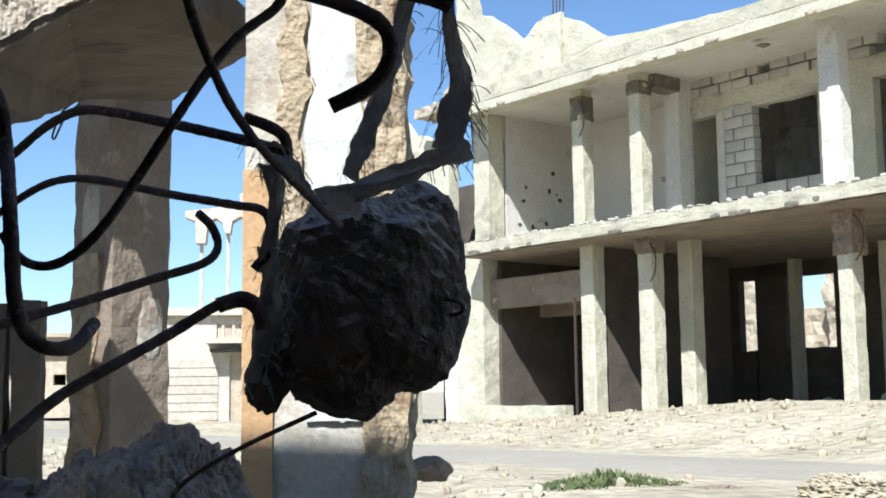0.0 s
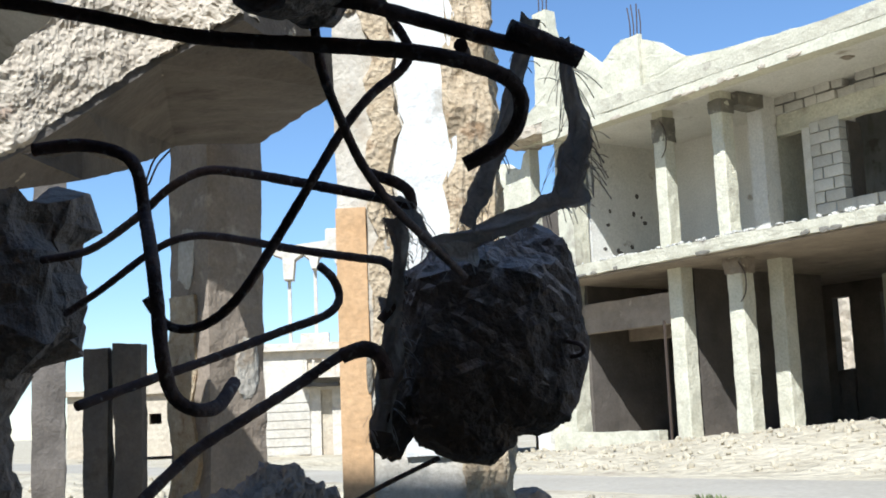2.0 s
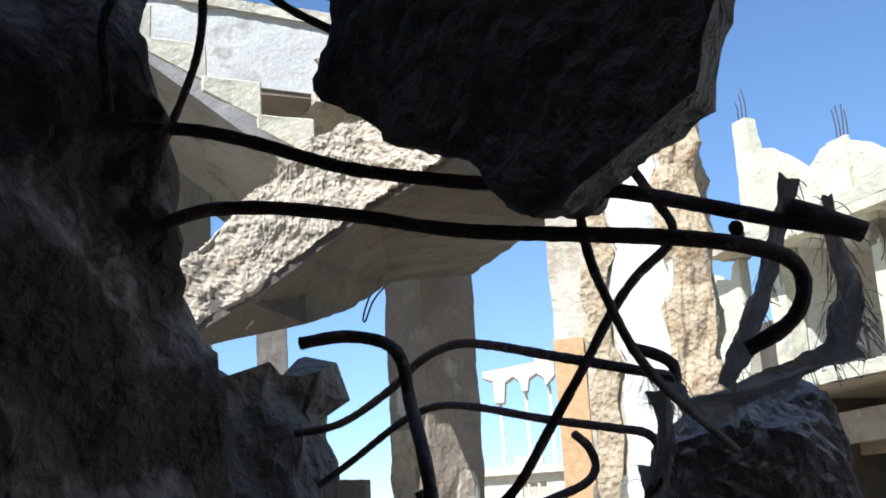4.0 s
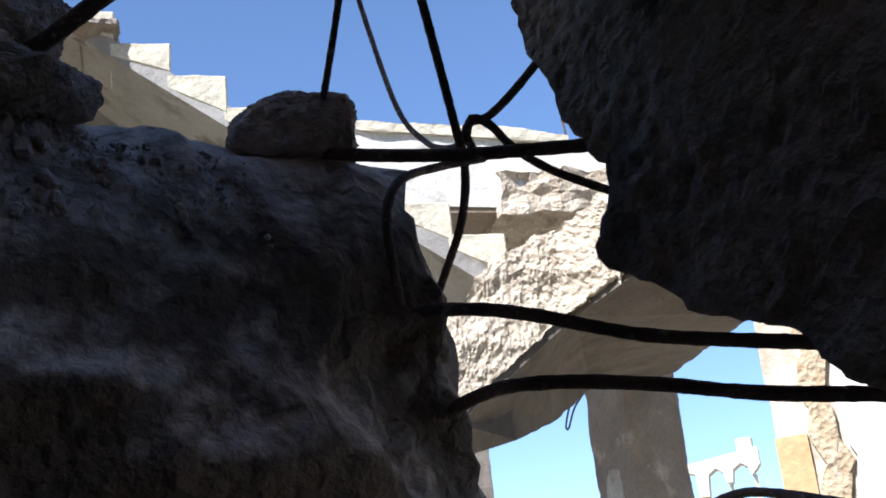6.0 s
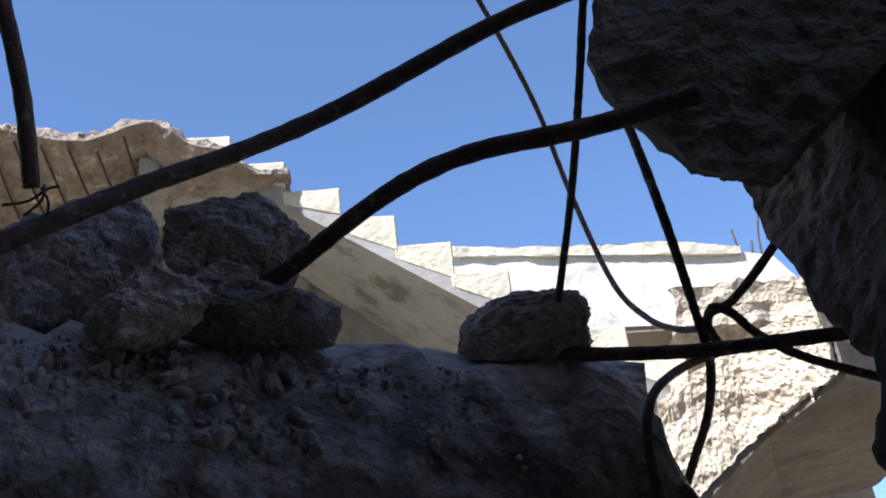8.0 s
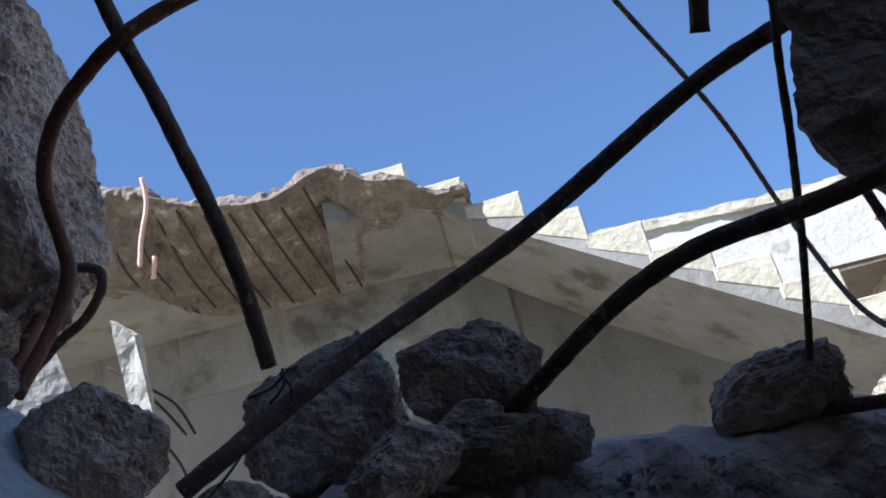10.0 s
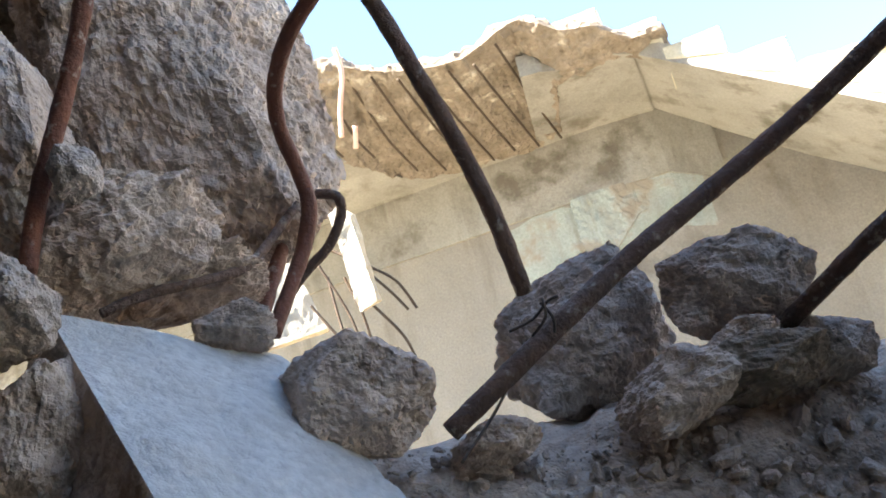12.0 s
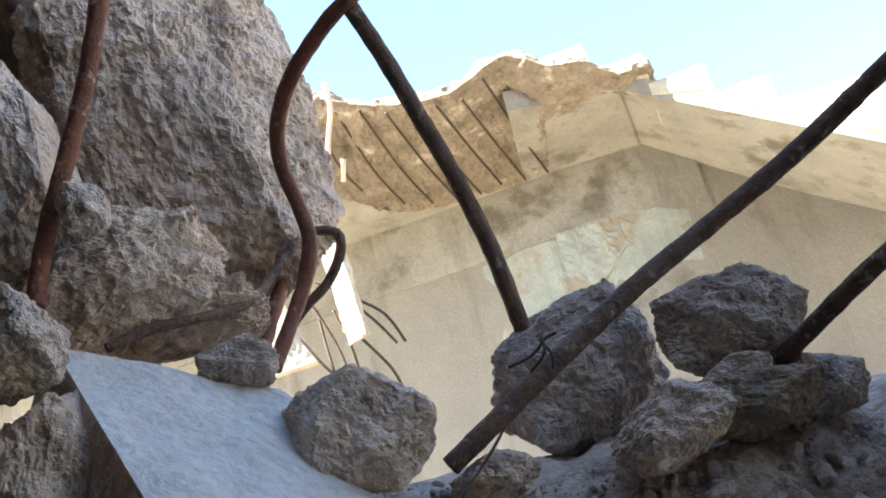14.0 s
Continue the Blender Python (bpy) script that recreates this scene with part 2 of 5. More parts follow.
def roughen(bm, amp, freq, seed, where=None, fine=0.35, ridge=0.0):
    """Moves the points along their normals by noise in three sizes; where(co) gives 0 to 1."""
    bm.normal_update()
    off = Vector((seed * 7.31, seed * 3.17, seed * 5.73))
    moves = []
    for v in bm.verts:
        p = v.co * freq + off
        h = noise.noise(p) + fine * noise.noise(p * 3.1) + fine * 0.5 * noise.noise(p * 7.7)
        if ridge:
            h += ridge * (0.5 - abs(noise.noise(p * 1.7 + Vector((9, 2, 4)))) * 2)
        moves.append(v.normal * h * amp * (where(v.co) if where else 1.0))
    for v, d in zip(bm.verts, moves):
        v.co += d
    return bm


def rock_mesh(size, seed, detail=0.1, amp=0.07, freq=3.0, blocky=0.5, n=26):
    """An angular lump within size (full lengths in x, y, z)."""
    rnd = random.Random(seed)
    bm = bmesh.new()
    for i in range(n):
        z = 1 - 2 * (i + 0.5) / n
        a = i * 2.39996 + rnd.uniform(-0.4, 0.4)
        r = math.sqrt(1 - z * z)
        d = Vector((r * math.cos(a), r * math.sin(a), z))
        big = max(abs(d.x), abs(d.y), abs(d.z))
        d *= (1 - blocky) + blocky * (0.8 / big)
        bm.verts.new(d * rnd.uniform(0.84, 1.0))
    bmesh.ops.convex_hull(bm, input=bm.verts[:])
    lone = [v for v in bm.verts if not v.link_faces]
    bmesh.ops.delete(bm, geom=lone, context="VERTS")
    dense(bm, detail * 2.2, 6)
    roughen(bm, amp, freq, seed, ridge=0.4, fine=0.5)
    if detail < 0.05:
        roughen(bm, amp * 0.3, freq * 4.5, seed + 1, ridge=0.8, fine=0.6)
    lo = [min(v.co[k] for v in bm.verts) for k in range(3)]
    hi = [max(v.co[k] for v in bm.verts) for k in range(3)]
    for v in bm.verts:
        for k in range(3):
            v.co[k] = ((v.co[k] - lo[k]) / (hi[k] - lo[k]) - 0.5) * size[k]
    return bm


def rock(name, loc, size, seed, mat, label, category="rubble", rot=(0, 0, 0), group="", detail=0.1, amp=0.07, freq=3.0, blocky=0.5, n=15):
    bm = rock_mesh(size, seed, detail * 0.55 if 0.02 < detail < 0.08 else detail, amp, freq, blocky, n)
    ob = part(name, bm, mat, None, "", pose(*loc, *rot), smooth=False)
    return tagged(ob, label, category, group)


def tube(name, points, radius, mat, parent=None, label="", category="", group="", sides=8, ribs=0.0, smooth=True, taper=1.0):
    """A bar along a smooth line through the points."""
    pts = [Vector(p) for p in points]
    line = []
    for i in range(len(pts) - 1):
        a, b, c, d = pts[max(i - 1, 0)], pts[i], pts[i + 1], pts[min(i + 2, len(pts) - 1)]
        steps = max(3, int((c - b).length / max(radius * 1.2, 0.004)))
        steps = min(steps, 60)
        for k in range(steps):
            t = k / steps
            line.append(0.5 * ((2 * b) + (c - a) * t + (2 * a - 5 * b + 4 * c - d) * t * t + (3 * b - a - 3 * c + d) * t ** 3))
    line.append(pts[-1])
    bm = bmesh.new()
    rings, ref = [], Vector((0.31, 0.2, 0.93))
    for i, p in enumerate(line):
        t = (line[min(i + 1, len(line) - 1)] - line[max(i - 1, 0)]).normalized()
        ref = (ref - t * ref.dot(t)).normalized()
        side = t.cross(ref)
        r = radius * (1 + (taper - 1) * i / len(line)) * (1 + (ribs if i % 3 == 0 else 0)) * (1 + 0.07 * noise.noise(p * 60) + 0.06 * noise.noise(p * 190))
        rings.append([bm.verts.new(p + (ref * math.cos(2 * math.pi * k / sides) + side * math.sin(2 * math.pi * k / sides)) * r) for k in range(sides)])
    for a, b in zip(rings, rings[1:]):
        for k in range(sides):
            bm.faces.new((a[k], a[(k + 1) % sides], b[(k + 1) % sides], b[k]))
    bm.faces.new(rings[0])
    bm.faces.new(rings[-1][::-1])
    ob = part(name, bm, mat, parent, "" if category else label, None, smooth)
    return tagged(ob, label, category, group) if category else ob


# ---- ground ----
BLD = pose(3.62, 18.3, 0, 0, 0, -51.5)          # the building across the street: x along its front, y inwards
BINV = BLD.inverted()


def ground_height(x, y):
    p = BINV @ Vector((x, y, 0))
    q = -p.y
    n1 = noise.noise(Vector((x * 0.5, y * 0.5, 0.3)))
    n2 = noise.noise(Vector((x * 1.9, y * 1.9, 5.3)))
    n3 = noise.noise(Vector((x * 5.1, y * 5.1, 2.3)))
    base = 0.42 + 0.06 * max(-5.0, min(6.0, p.x + 5)) if -9 < p.x < 9 else 0.35
    if q < 0:
        h, r = base, 0.03
    elif q < 3.4:
        k = q / 3.4
        h, r = base * (1 - k) + 0.28 * k, 0.10 * math.sin(math.pi * k) + 0.02
    elif q < 7.3:
        h, r = 0.27, 0.002
    else:
        k = min(1.0, (q - 7.3) / 1.4)
        h, r = 0.27 - 0.05 * k, 0.02 + 0.10 * k
    if y > 32 or math.hypot(x, y) > 45:
        r *= 0.6
        h = 0.2
    return h + r * (n1 + 0.7 * n2 + 0.4 * n3)


def build_ground():
    bm = bmesh.new()
    xs = [-900, -300, -120, -60, -35, -22] + [-16 + 0.28 * i for i in range(115)] + [18, 24, 35, 60, 120, 300, 900]
    ys = [-900, -300, -80, -25, -8] + [-4 + 0.28 * i for i in range(112)] + [29, 34, 40, 50, 70, 120, 300, 1500]
    grid = [[bm.verts.new((x, y, ground_height(x, y))) for x in xs] for y in ys]
    for a, b in zip(grid, grid[1:]):
        for i in range(len(xs) - 1):
            bm.faces.new((a[i], a[i + 1], b[i + 1], b[i]))
    g = part("ground", bm, M_GROUND, smooth=True)
    tagged(g, "pale dusty ground strewn with fine rubble", "ground", kind="structure")
    bm = bmesh.new()
    rows = []
    for i in range(60):
        x = -40 + 1.2 * i
        rows.append([bm.verts.new(BLD @ Vector((x, -q, (0.25 if q < 4 or q > 6 else 0.278) + 0.003 * noise.noise(Vector((x, q, 0)))))) for q in (3.4 + 0.2 * math.sin(x), 4.4, 5.9, 6.9 + 0.25 * math.sin(1.7 * x))])
    for a, b in zip(rows, rows[1:]):
        for k in range(3):
            bm.faces.new((a[k], a[k + 1], b[k + 1], b[k]))
    r = part("road", bm, M_ROAD, smooth=True)
    tagged(r, "dusty grey street between the ruined buildings", "road", kind="structure")


build_ground()


# ---- the ruined building across the street ----
def build_facade():
    b = root("concrete_building", "two-storey ruined building, bare pale concrete frame, open front", "building", BLD)

    def piece(name, bm, mat, label="", cut=0.0, amp=0.0, seed=1, freq=2.0):
        if cut:
            dense(bm, cut)
            roughen(bm, amp, freq, seed)
        return part(name, bm, mat, b, label)

    piece("floor_slab", box(-5.3, 8, 0, 8, 3.52, 3.73), M_SLAB, "chipped concrete floor slab", 0.22, 0.03, 3, 3)
    piece("roof_slab", box(-5.2, 8, 0, 8, 6.36, 6.6), M_SLAB, "", 0.35, 0.015, 4)
    piece("ceiling_plaster", box(-5.15, 8, 0.31, 8, 6.315, 6.343), M_WHITEWALL, "white ceiling plaster")
    piece("roof_beam", box(-5.2, 8, 0.01, 0.3, 6.18, 6.37), M_FACADE)
    piece("parapet", profile([(-6.4, 6.4), (-6.4, 6.95), (-5.95, 7.15), (-5.9, 9.0), (-5.5, 9.0), (-5.42, 8.3), (-5.1, 8.25), (-4.7, 7.98), (-4.14, 7.54), (-3.95, 7.5), (-3.83, 7.55), (-3.6, 7.70), (-3.3, 7.77), (-3.07, 7.7), (-2.64, 7.52), (-2.2, 7.2), (-1.9, 7.03), (-1.51, 6.96), (1.0, 6.76), (4, 6.66), (4, 6.4)], 0.5, 0.75), M_FACADE, "broken parapet wall", 0.3, 0.03, 5, 3)
    piece("parapet_pier", box(-3.35, -2.9, 0.42, 0.52, 6.6, 7.72), M_FACADE, "", 0.2, 0.02, 6, 4)
    piece("wing_wall", profile([(-12, 0.2), (-12, 7.0), (-9, 6.95), (-8.2, 6.85), (-7.8, 6.6), (-7.5, 6.2), (-7.2, 6.25), (-7.0, 6.1), (-6.6, 6.0), (-6.5, 6.3), (-6.3, 6.35), (-6.3, 2.2), (-7.55, 2.2), (-7.55, 0.2)], 0.55, 0.8), M_FACADE, "broken side wing wall", 0.35, 0.03, 16, 3)
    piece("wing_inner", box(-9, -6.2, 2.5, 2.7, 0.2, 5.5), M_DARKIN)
    piece("wing_pier", box(-6.42, -6.05, 0.5, 0.9, 0.2, 3.6), M_WHITEWALL, "pinkish plaster pier", 0.2, 0.02, 17, 4)
    piece("shop_door", box(-1.44, -1.40, 1.75, 2.0, 3.74, 5.6), M_WOOD, "brown door leaf")
    for x0, x1, nm in ((-2.97, -2.62, 1), (-1.6, -1.25, 2), (2.12, 2.55, 3)):
        piece("column", box(x0, x1 - 0.09, 0.7, 0.98, 3.73, 6.37, 0.015), M_WHITEWALL if nm == 3 else M_FACADE, "", 0.14, 0.011, nm, 6)
    piece("column", box(-1.60, -1.28, 1.62, 1.98, 3.73, 6.32), M_WHITEWALL, "chipped plaster column beside the door", 0.14, 0.011, 21, 6)
    piece("ceiling_beam", box(-1.55, -1.22, 0.99, 1.62, 6.08, 6.31), M_STAINSHADE, "bare stained ceiling beam", 0.2, 0.015, 22, 4)
    for x, y in ((-1.9, 1.9), (0.9, 1.1)):
        piece("ceiling_rose", rock_mesh((0.22, 0.2, 0.05), 24, 0.3, 0.08), M_UNDER).location = (x, y, 6.31)
    # dark collars: stained concrete plus the roof slab's shade, painted on
    for x0, x1, z0, z1 in ((-2.98, -2.70, 5.75, 6.18), (-1.62, -1.33, 5.95, 6.18)):
        piece("bared_head", box(x0, x1, 0.685, 0.995, z0, z1), M_STAINSHADE, "bare stained column head, darkened for the slab's shade", 0.08, 0.02, 25, 7)
    piece("bared_head", box(2.24, 2.56, 0.68, 1.02, 2.85, 3.48), M_DARKROCK, "shattered column head with bared bars", 0.07, 0.05, 26, 6)
    piece("bared_head", box(-1.52, -1.16, 0.68, 1.02, 3.22, 3.48), M_UNDER, "", 0.07, 0.04, 27, 6)
    piece("slab_end", box(-6.75, -5.2, 0.05, 0.9, 6.42, 6.62), M_BROKEN, "torn end of the roof slab", 0.12, 0.07, 28, 4)
    for x, y in ((-2.74, 0.66), (2.6, 0.66), (-1.2, 0.67)):
        z = 6.1 if x < -2 else 3.4
        tube("loose_wire", [(x, y, z), (x + 0.16, y - 0.04, z - 0.22), (x + 0.14, y - 0.03, z - 0.5), (x + 0.02, y - 0.02, z - 0.66)], 0.011, M_WIRE, b, sides=5)
    piece("column", box(-6.05, -5.38, 0.62, 1.0, 0.2, 3.53), M_FACADE, "", 0.2, 0.03, 9, 3)
    piece("column", box(-5.6, -5.15, 0.62, 1.0, 3.73, 6.37), M_FACADE, "", 0.25, 0.02, 10, 3)
    for x0, x1, y in ((-2.85, -2.38, 0.7), (-1.5, -1.03, 0.7), (-1.32, -0.87, 1.5), (2.28, 2.66, 0.7), (2.9, 3.2, 2.6), (0.6, 1.0, 4.5), (-2.05, -1.75, 5.6), (-4.4, -4.1, 3.2), (4.4, 4.8, 0.7)):
        piece("column", box(x0, x1 - 0.15, y, y + 0.3, 0.2, 3.53, 0.015), M_FACADE, "", 0.14, 0.011, int(y * 10 + x0), 6)
    # dark sheet added below the slab to paint in the ground floor's shade
    piece("soffit", box(-5.3, 8, 0.08, 8, 3.485, 3.512), M_UNDER, "stained ceiling sheet, darkened for shade", 0.5, 0.006, 11)
    piece("lintel", box(-5.29, -2.86, 2.0, 2.2, 2.42, 2.72), M_COLGREY, "", 0.3, 0.012, 29)
    # lintel in darker plaster, for the shade under the floor slab
    piece("lintel", box(-5.37, -2.86, 0.8, 1.0, 2.55, 3.1), M_COLGREY, "", 0.3, 0.01, 12)
    # upper rooms
    rndp = random.Random(23)
    piece("side_wall", box(-5.35, -5.15, 1.06, 3.0, 3.73, 6.37), M_WHITEWALL, "white plaster side wall with bullet holes")
    for i in range(11):
        pock = rock_mesh((0.03, rndp.uniform(0.05, 0.12), rndp.uniform(0.05, 0.14)), 540 + i, 0.5, 0.1, 3)
        ob = piece("bullet_hole", pock, M_DARKIN)
        ob.location = (-5.15, rndp.uniform(1.2, 2.9), rndp.uniform(4.0, 6.1))
    piece("rear_wall", box(-5.15, -1.45, 3.0, 3.2, 3.73, 6.37), M_WHITEWALL)
    piece("inner_wall", box(-1.62, -1.44, 2.0, 3.0, 3.73, 6.37), M_FACADE)
    piece("door_jamb", box(-0.78, -0.62, 2.0, 2.2, 3.73, 5.65), M_BLOCK)
    piece("head_wall", box(-1.44, 3.2, 2.0, 2.2, 5.65, 6.0), M_FACADE, "rough concrete lintel course", 0.25, 0.025, 13, 4)
    piece("window_pier", box(1.22, 2.2, 2.0, 2.2, 3.73, 5.65), M_FACADE)
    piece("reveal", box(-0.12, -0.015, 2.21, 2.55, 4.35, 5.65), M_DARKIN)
    piece("room_wall", box(-1.44, 4, 4.4, 4.6, 3.73, 6.37), M_SOFFIT)
    piece("end_wall", box(3.2, 8, 1.2, 1.4, 3.73, 6.37), M_WHITEWALL, "", 0.4, 0.03, 14)
    # masonry beside and under the window, and above it
    rnd = random.Random(5)
    mesh = {}
    for r in range(14):
        z = 3.73 + 0.2 * r
        x = -0.62 - (0.2 if r % 2 else 0)
        while x < 2.2:
            w = 0.4
            x0, x1 = max(x, -0.62), min(x + w, 1.22)
            x += w
            if x1 - x0 < 0.08:
                continue
            if z > 4.3 and x0 < -0.1:
                x1 = min(x1, -0.02)
            mid = (x0 + x1) / 2
            low = z + 0.2 <= 4.45
            side = x1 <= -0.02 and z < 5.6
            if side or low:
                key = (round(x1 - x0, 2), rnd.randrange(3))
                if key not in mesh:
                    k = bmesh.new()
                    box(-key[0] / 2 + 0.006, key[0] / 2 - 0.006, -0.1, 0.1, 0.006, 0.194, 0.01, k)
                    mesh[key] = finish("block", k, M_BLOCK, False)
                ob = new("block", mesh[key])
                ob.parent = b
                ob.location = (mid, 2.1 + rnd.uniform(-0.015, 0.015), z)
                ob.rotation_euler = (0, rnd.uniform(-0.01, 0.01), 0)
    for z, height in ((6.005, 0.17), (6.185, 0.17)):     # uneven courses over the lintel
        x = -1.44
        while x < 2.15:
            w = rnd.uniform(0.22, 0.42)
            if rnd.random() < 0.97:
                k = box(-w / 2 + 0.008, w / 2 - 0.008, -0.1, 0.1, 0.0, height - rnd.uniform(0.0, 0.03), 0.012)
                ob = part("block", k, M_BLOCK, b)
                ob.location = (x + w / 2, 2.1 + rnd.uniform(-0.05, 0.03), z)
                ob.rotation_euler = (0, rnd.uniform(-0.03, 0.03), 0)
            x += w
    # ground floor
    # walls coloured near-black to stand for the unlit interior
    piece("rear_wall", box(-5.3, -3.7, 6.2, 6.4, 0.2, 3.53), M_DARKIN, "rear wall in a near-black tone for shade")
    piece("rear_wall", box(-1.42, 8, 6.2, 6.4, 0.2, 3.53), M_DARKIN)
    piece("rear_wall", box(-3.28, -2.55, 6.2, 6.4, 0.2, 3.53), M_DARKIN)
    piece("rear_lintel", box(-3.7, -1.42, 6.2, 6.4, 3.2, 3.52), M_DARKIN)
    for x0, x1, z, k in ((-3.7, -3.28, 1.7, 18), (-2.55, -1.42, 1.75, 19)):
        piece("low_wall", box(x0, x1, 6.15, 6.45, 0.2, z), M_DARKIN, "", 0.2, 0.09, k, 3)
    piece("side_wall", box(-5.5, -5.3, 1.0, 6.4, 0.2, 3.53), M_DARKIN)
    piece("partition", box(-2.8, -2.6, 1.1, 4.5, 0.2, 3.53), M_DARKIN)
    piece("low_wall", box(-5.37, -3.2, 0.6, 0.8, 0.1, 0.72), M_FACADE, "", 0.25, 0.02, 15)
    piece("shutter_rail", box(-2.93, -2.90, 0.6, 0.64, 0.2, 2.6), M_WIRE, "rusted steel shutter rail")
    for i in range(16):
        heap = rock_mesh((rnd.uniform(0.2, 0.7), rnd.uniform(0.2, 0.5), rnd.uniform(0.12, 0.4)), 560 + i, 0.2, 0.12, 4, 0.3)
        piece("debris", heap, (M_DARKROCK, M_FACADE, M_DARKIN)[i % 3]).location = (rnd.uniform(-1.0, 4.0), rnd.uniform(1.6, 5.6), 0.62 + rnd.uniform(0, 0.12))
    for i in range(26):
        chip = rock_mesh((rnd.uniform(0.08, 0.34), 0.05, rnd.uniform(0.04, 0.1)), 590 + i, 0.3, 0.12, 4, 0.5)
        piece("spall", chip, (M_STAINSHADE, M_BROKEN)[i % 2]).location = (rnd.uniform(-5.0, 3.4), 0.0, (3.54, 6.2)[i % 2] + rnd.uniform(-0.01, 0.03))
    # bars sticking out of the roof
    for i in range(7):
        x = -3.3 + 0.09 * i if i < 4 else -5.85 + 0.12 * (i - 4)
        z = 7.65 if i < 4 else 8.95
        tube("starter_bar", [(x, 0.62, z), (x + 0.02, 0.62, z + 0.35), (x + rnd.uniform(-0.05, 0.05), 0.62, z + rnd.uniform(0.5, 0.75))], 0.012, M_WIRE, b, sides=5)
    return b


build_facade()


# ---- stairs, landings and columns of the near building ----
STAIR = Matrix.Translation((-1.572, 4.182, 0)) @ Matrix.Rotation(radians(217.65), 4, "Z")   # x up the flight, y towards the camera side


def build_stair():
    f = root("concrete_stair", "pale concrete stair flight hanging on a broken landing", "stairs", STAIR)
    tread, rise, z0 = 0.21, 0.135, 2.755
    part("flight", profile([(-0.12, 2.42), (-0.12, z0 - rise - 0.02), (-0.02, z0 - rise - 0.02), (1.66, 3.70), (1.66, 3.60), (1.59, 3.575), (0.08, 2.535)], -0.9, 0.0), M_SOFFIT, f, "stained plaster underside")
    for i in range(9):
        own = profile([(0, -rise - (0.03 if i < 6 else -0.01)), (0, 0), (tread + 0.02, 0), (tread + 0.02, -0.06)], -0.9, 0.004)
        bmesh.ops.bevel(own, geom=own.edges[:], offset=0.006, segments=1, affect="EDGES")
        dense(own, 0.09)
        roughen(own, 0.006, 9, 120 + i)
        step = part("step", own, M_STAIR, f)
        step.location = (tread * i, 0, z0 + rise * i)
    return f


build_stair()


def build_landings():
    # upper landing, its underside torn open at the front
    up = root("upper_landing", "broken concrete landing with torn edge and bared rods", "landing", STAIR)
    part("landing_slab", prism([(1.60, -0.9), (1.60, 0.02), (1.70, 0.10), (1.81, 0.06), (1.95, 0.15), (2.02, 0.16), (2.06, -0.12), (2.10, -0.40), (2.18, -0.44), (2.30, -0.40), (2.47, -0.44), (2.69, -0.30), (2.82, 0.02), (2.95, 0.15), (4.6, 0.55), (6.0, -0.9)], 3.57, 3.66), M_SOFFIT, up, "stained plaster underside")
    # (along, inner edge, rim, height of the torn rim)
    cuts = [(1.46, -0.10, 0.05, 3.66), (1.58, 0.0, 0.13, 3.62), (1.70, 0.09, 0.21, 3.68), (1.81, 0.03, 0.25, 3.69), (1.91, 0.04, 0.28, 3.75), (1.95, -0.14, 0.29, 3.78), (1.99, -0.36, 0.29, 3.78), (2.09, -0.45, 0.29, 3.74), (2.20, -0.43, 0.30, 3.70), (2.30, -0.40, 0.30, 3.71), (2.42, -0.43, 0.30, 3.74), (2.55, -0.38, 0.31, 3.79), (2.69, -0.28, 0.33, 3.86), (2.80, 0.0, 0.36, 3.88), (3.0, 0.15, 0.42, 3.90), (4.6, 0.52, 0.85, 3.95)]
    bm = bmesh.new()
    rows = []
    for x, c0, c1, z in cuts:
        mid = (c0 + c1) / 2
        rows.append([bm.verts.new(q) for q in ((x, c0 - 0.02, 3.56), (x, mid, 3.575 + 0.22 * (z - 3.57)), (x, c1, z - 0.045), (x, c1 - 0.03, z), (x, c1 - 0.35, z - 0.02), (x, c0 - 0.05, 3.62))])
    for r0, r1 in zip(rows, rows[1:]):
        for k in range(6):
            bm.faces.new((r0[k], r0[(k + 1) % 6], r1[(k + 1) % 6], r1[k]))
    bm.faces.new(rows[0])
    bm.faces.new(rows[-1][::-1])
    dense(bm, 0.028, 7)
    roughen(bm, 0.020, 9, 22, ridge=0.6, fine=0.6)
    part("bared_concrete", bm, M_BARED, up, "bared brown concrete where the plaster fell")
    for i in range(9):
        x = 2.06 + 0.10 * i
        z = (3.75, 3.70, 3.71, 3.73, 3.76, 3.81, 3.86, 3.88, 3.89)[i]
        low = (-0.42, -0.42, -0.38, -0.40, -0.38, -0.33, -0.24, 0.0, 0.1)[i]
        tube("bared_rod", [(x, 0.28, z - 0.075), (x - 0.03, (0.28 + low) / 2, 3.555 + 0.2 * (z - 3.57)), (x - 0.06, low, 3.548)], 0.0055, M_WIRE, up, sides=5)
    # walls under and behind the stair
    w = new("wall_stair", None)
    w.matrix_world = STAIR
    tagged(w, "cream plaster walls of the stairwell with green wash and cracks", "wall", kind="structure")
    front = [(6.0, -0.5), (1.85, -0.5), (1.62, -0.53), (1.40, -0.60), (1.05, -0.68), (0.25, -0.72)]
    part("wall_panel", prism(front + [(0.25, -0.90), (6.0, -0.90)], 0.1, lambda x, y: min(3.565, 2.60 + 0.69 * x)), M_CREAM, w)
    beam = prism([(x, y + 0.016) for x, y in front[:4]] + [(x, y + 0.001) for x, y in front[3::-1]], lambda x, y: 3.28 if x > 1.5 else 3.20, lambda x, y: 3.59 if x > 1.5 else 3.50)
    dense(beam, 0.05)
    roughen(beam, 0.004, 6, 25)
    part("wall_beam", beam, M_SOFFIT, w, "stained plaster beam")
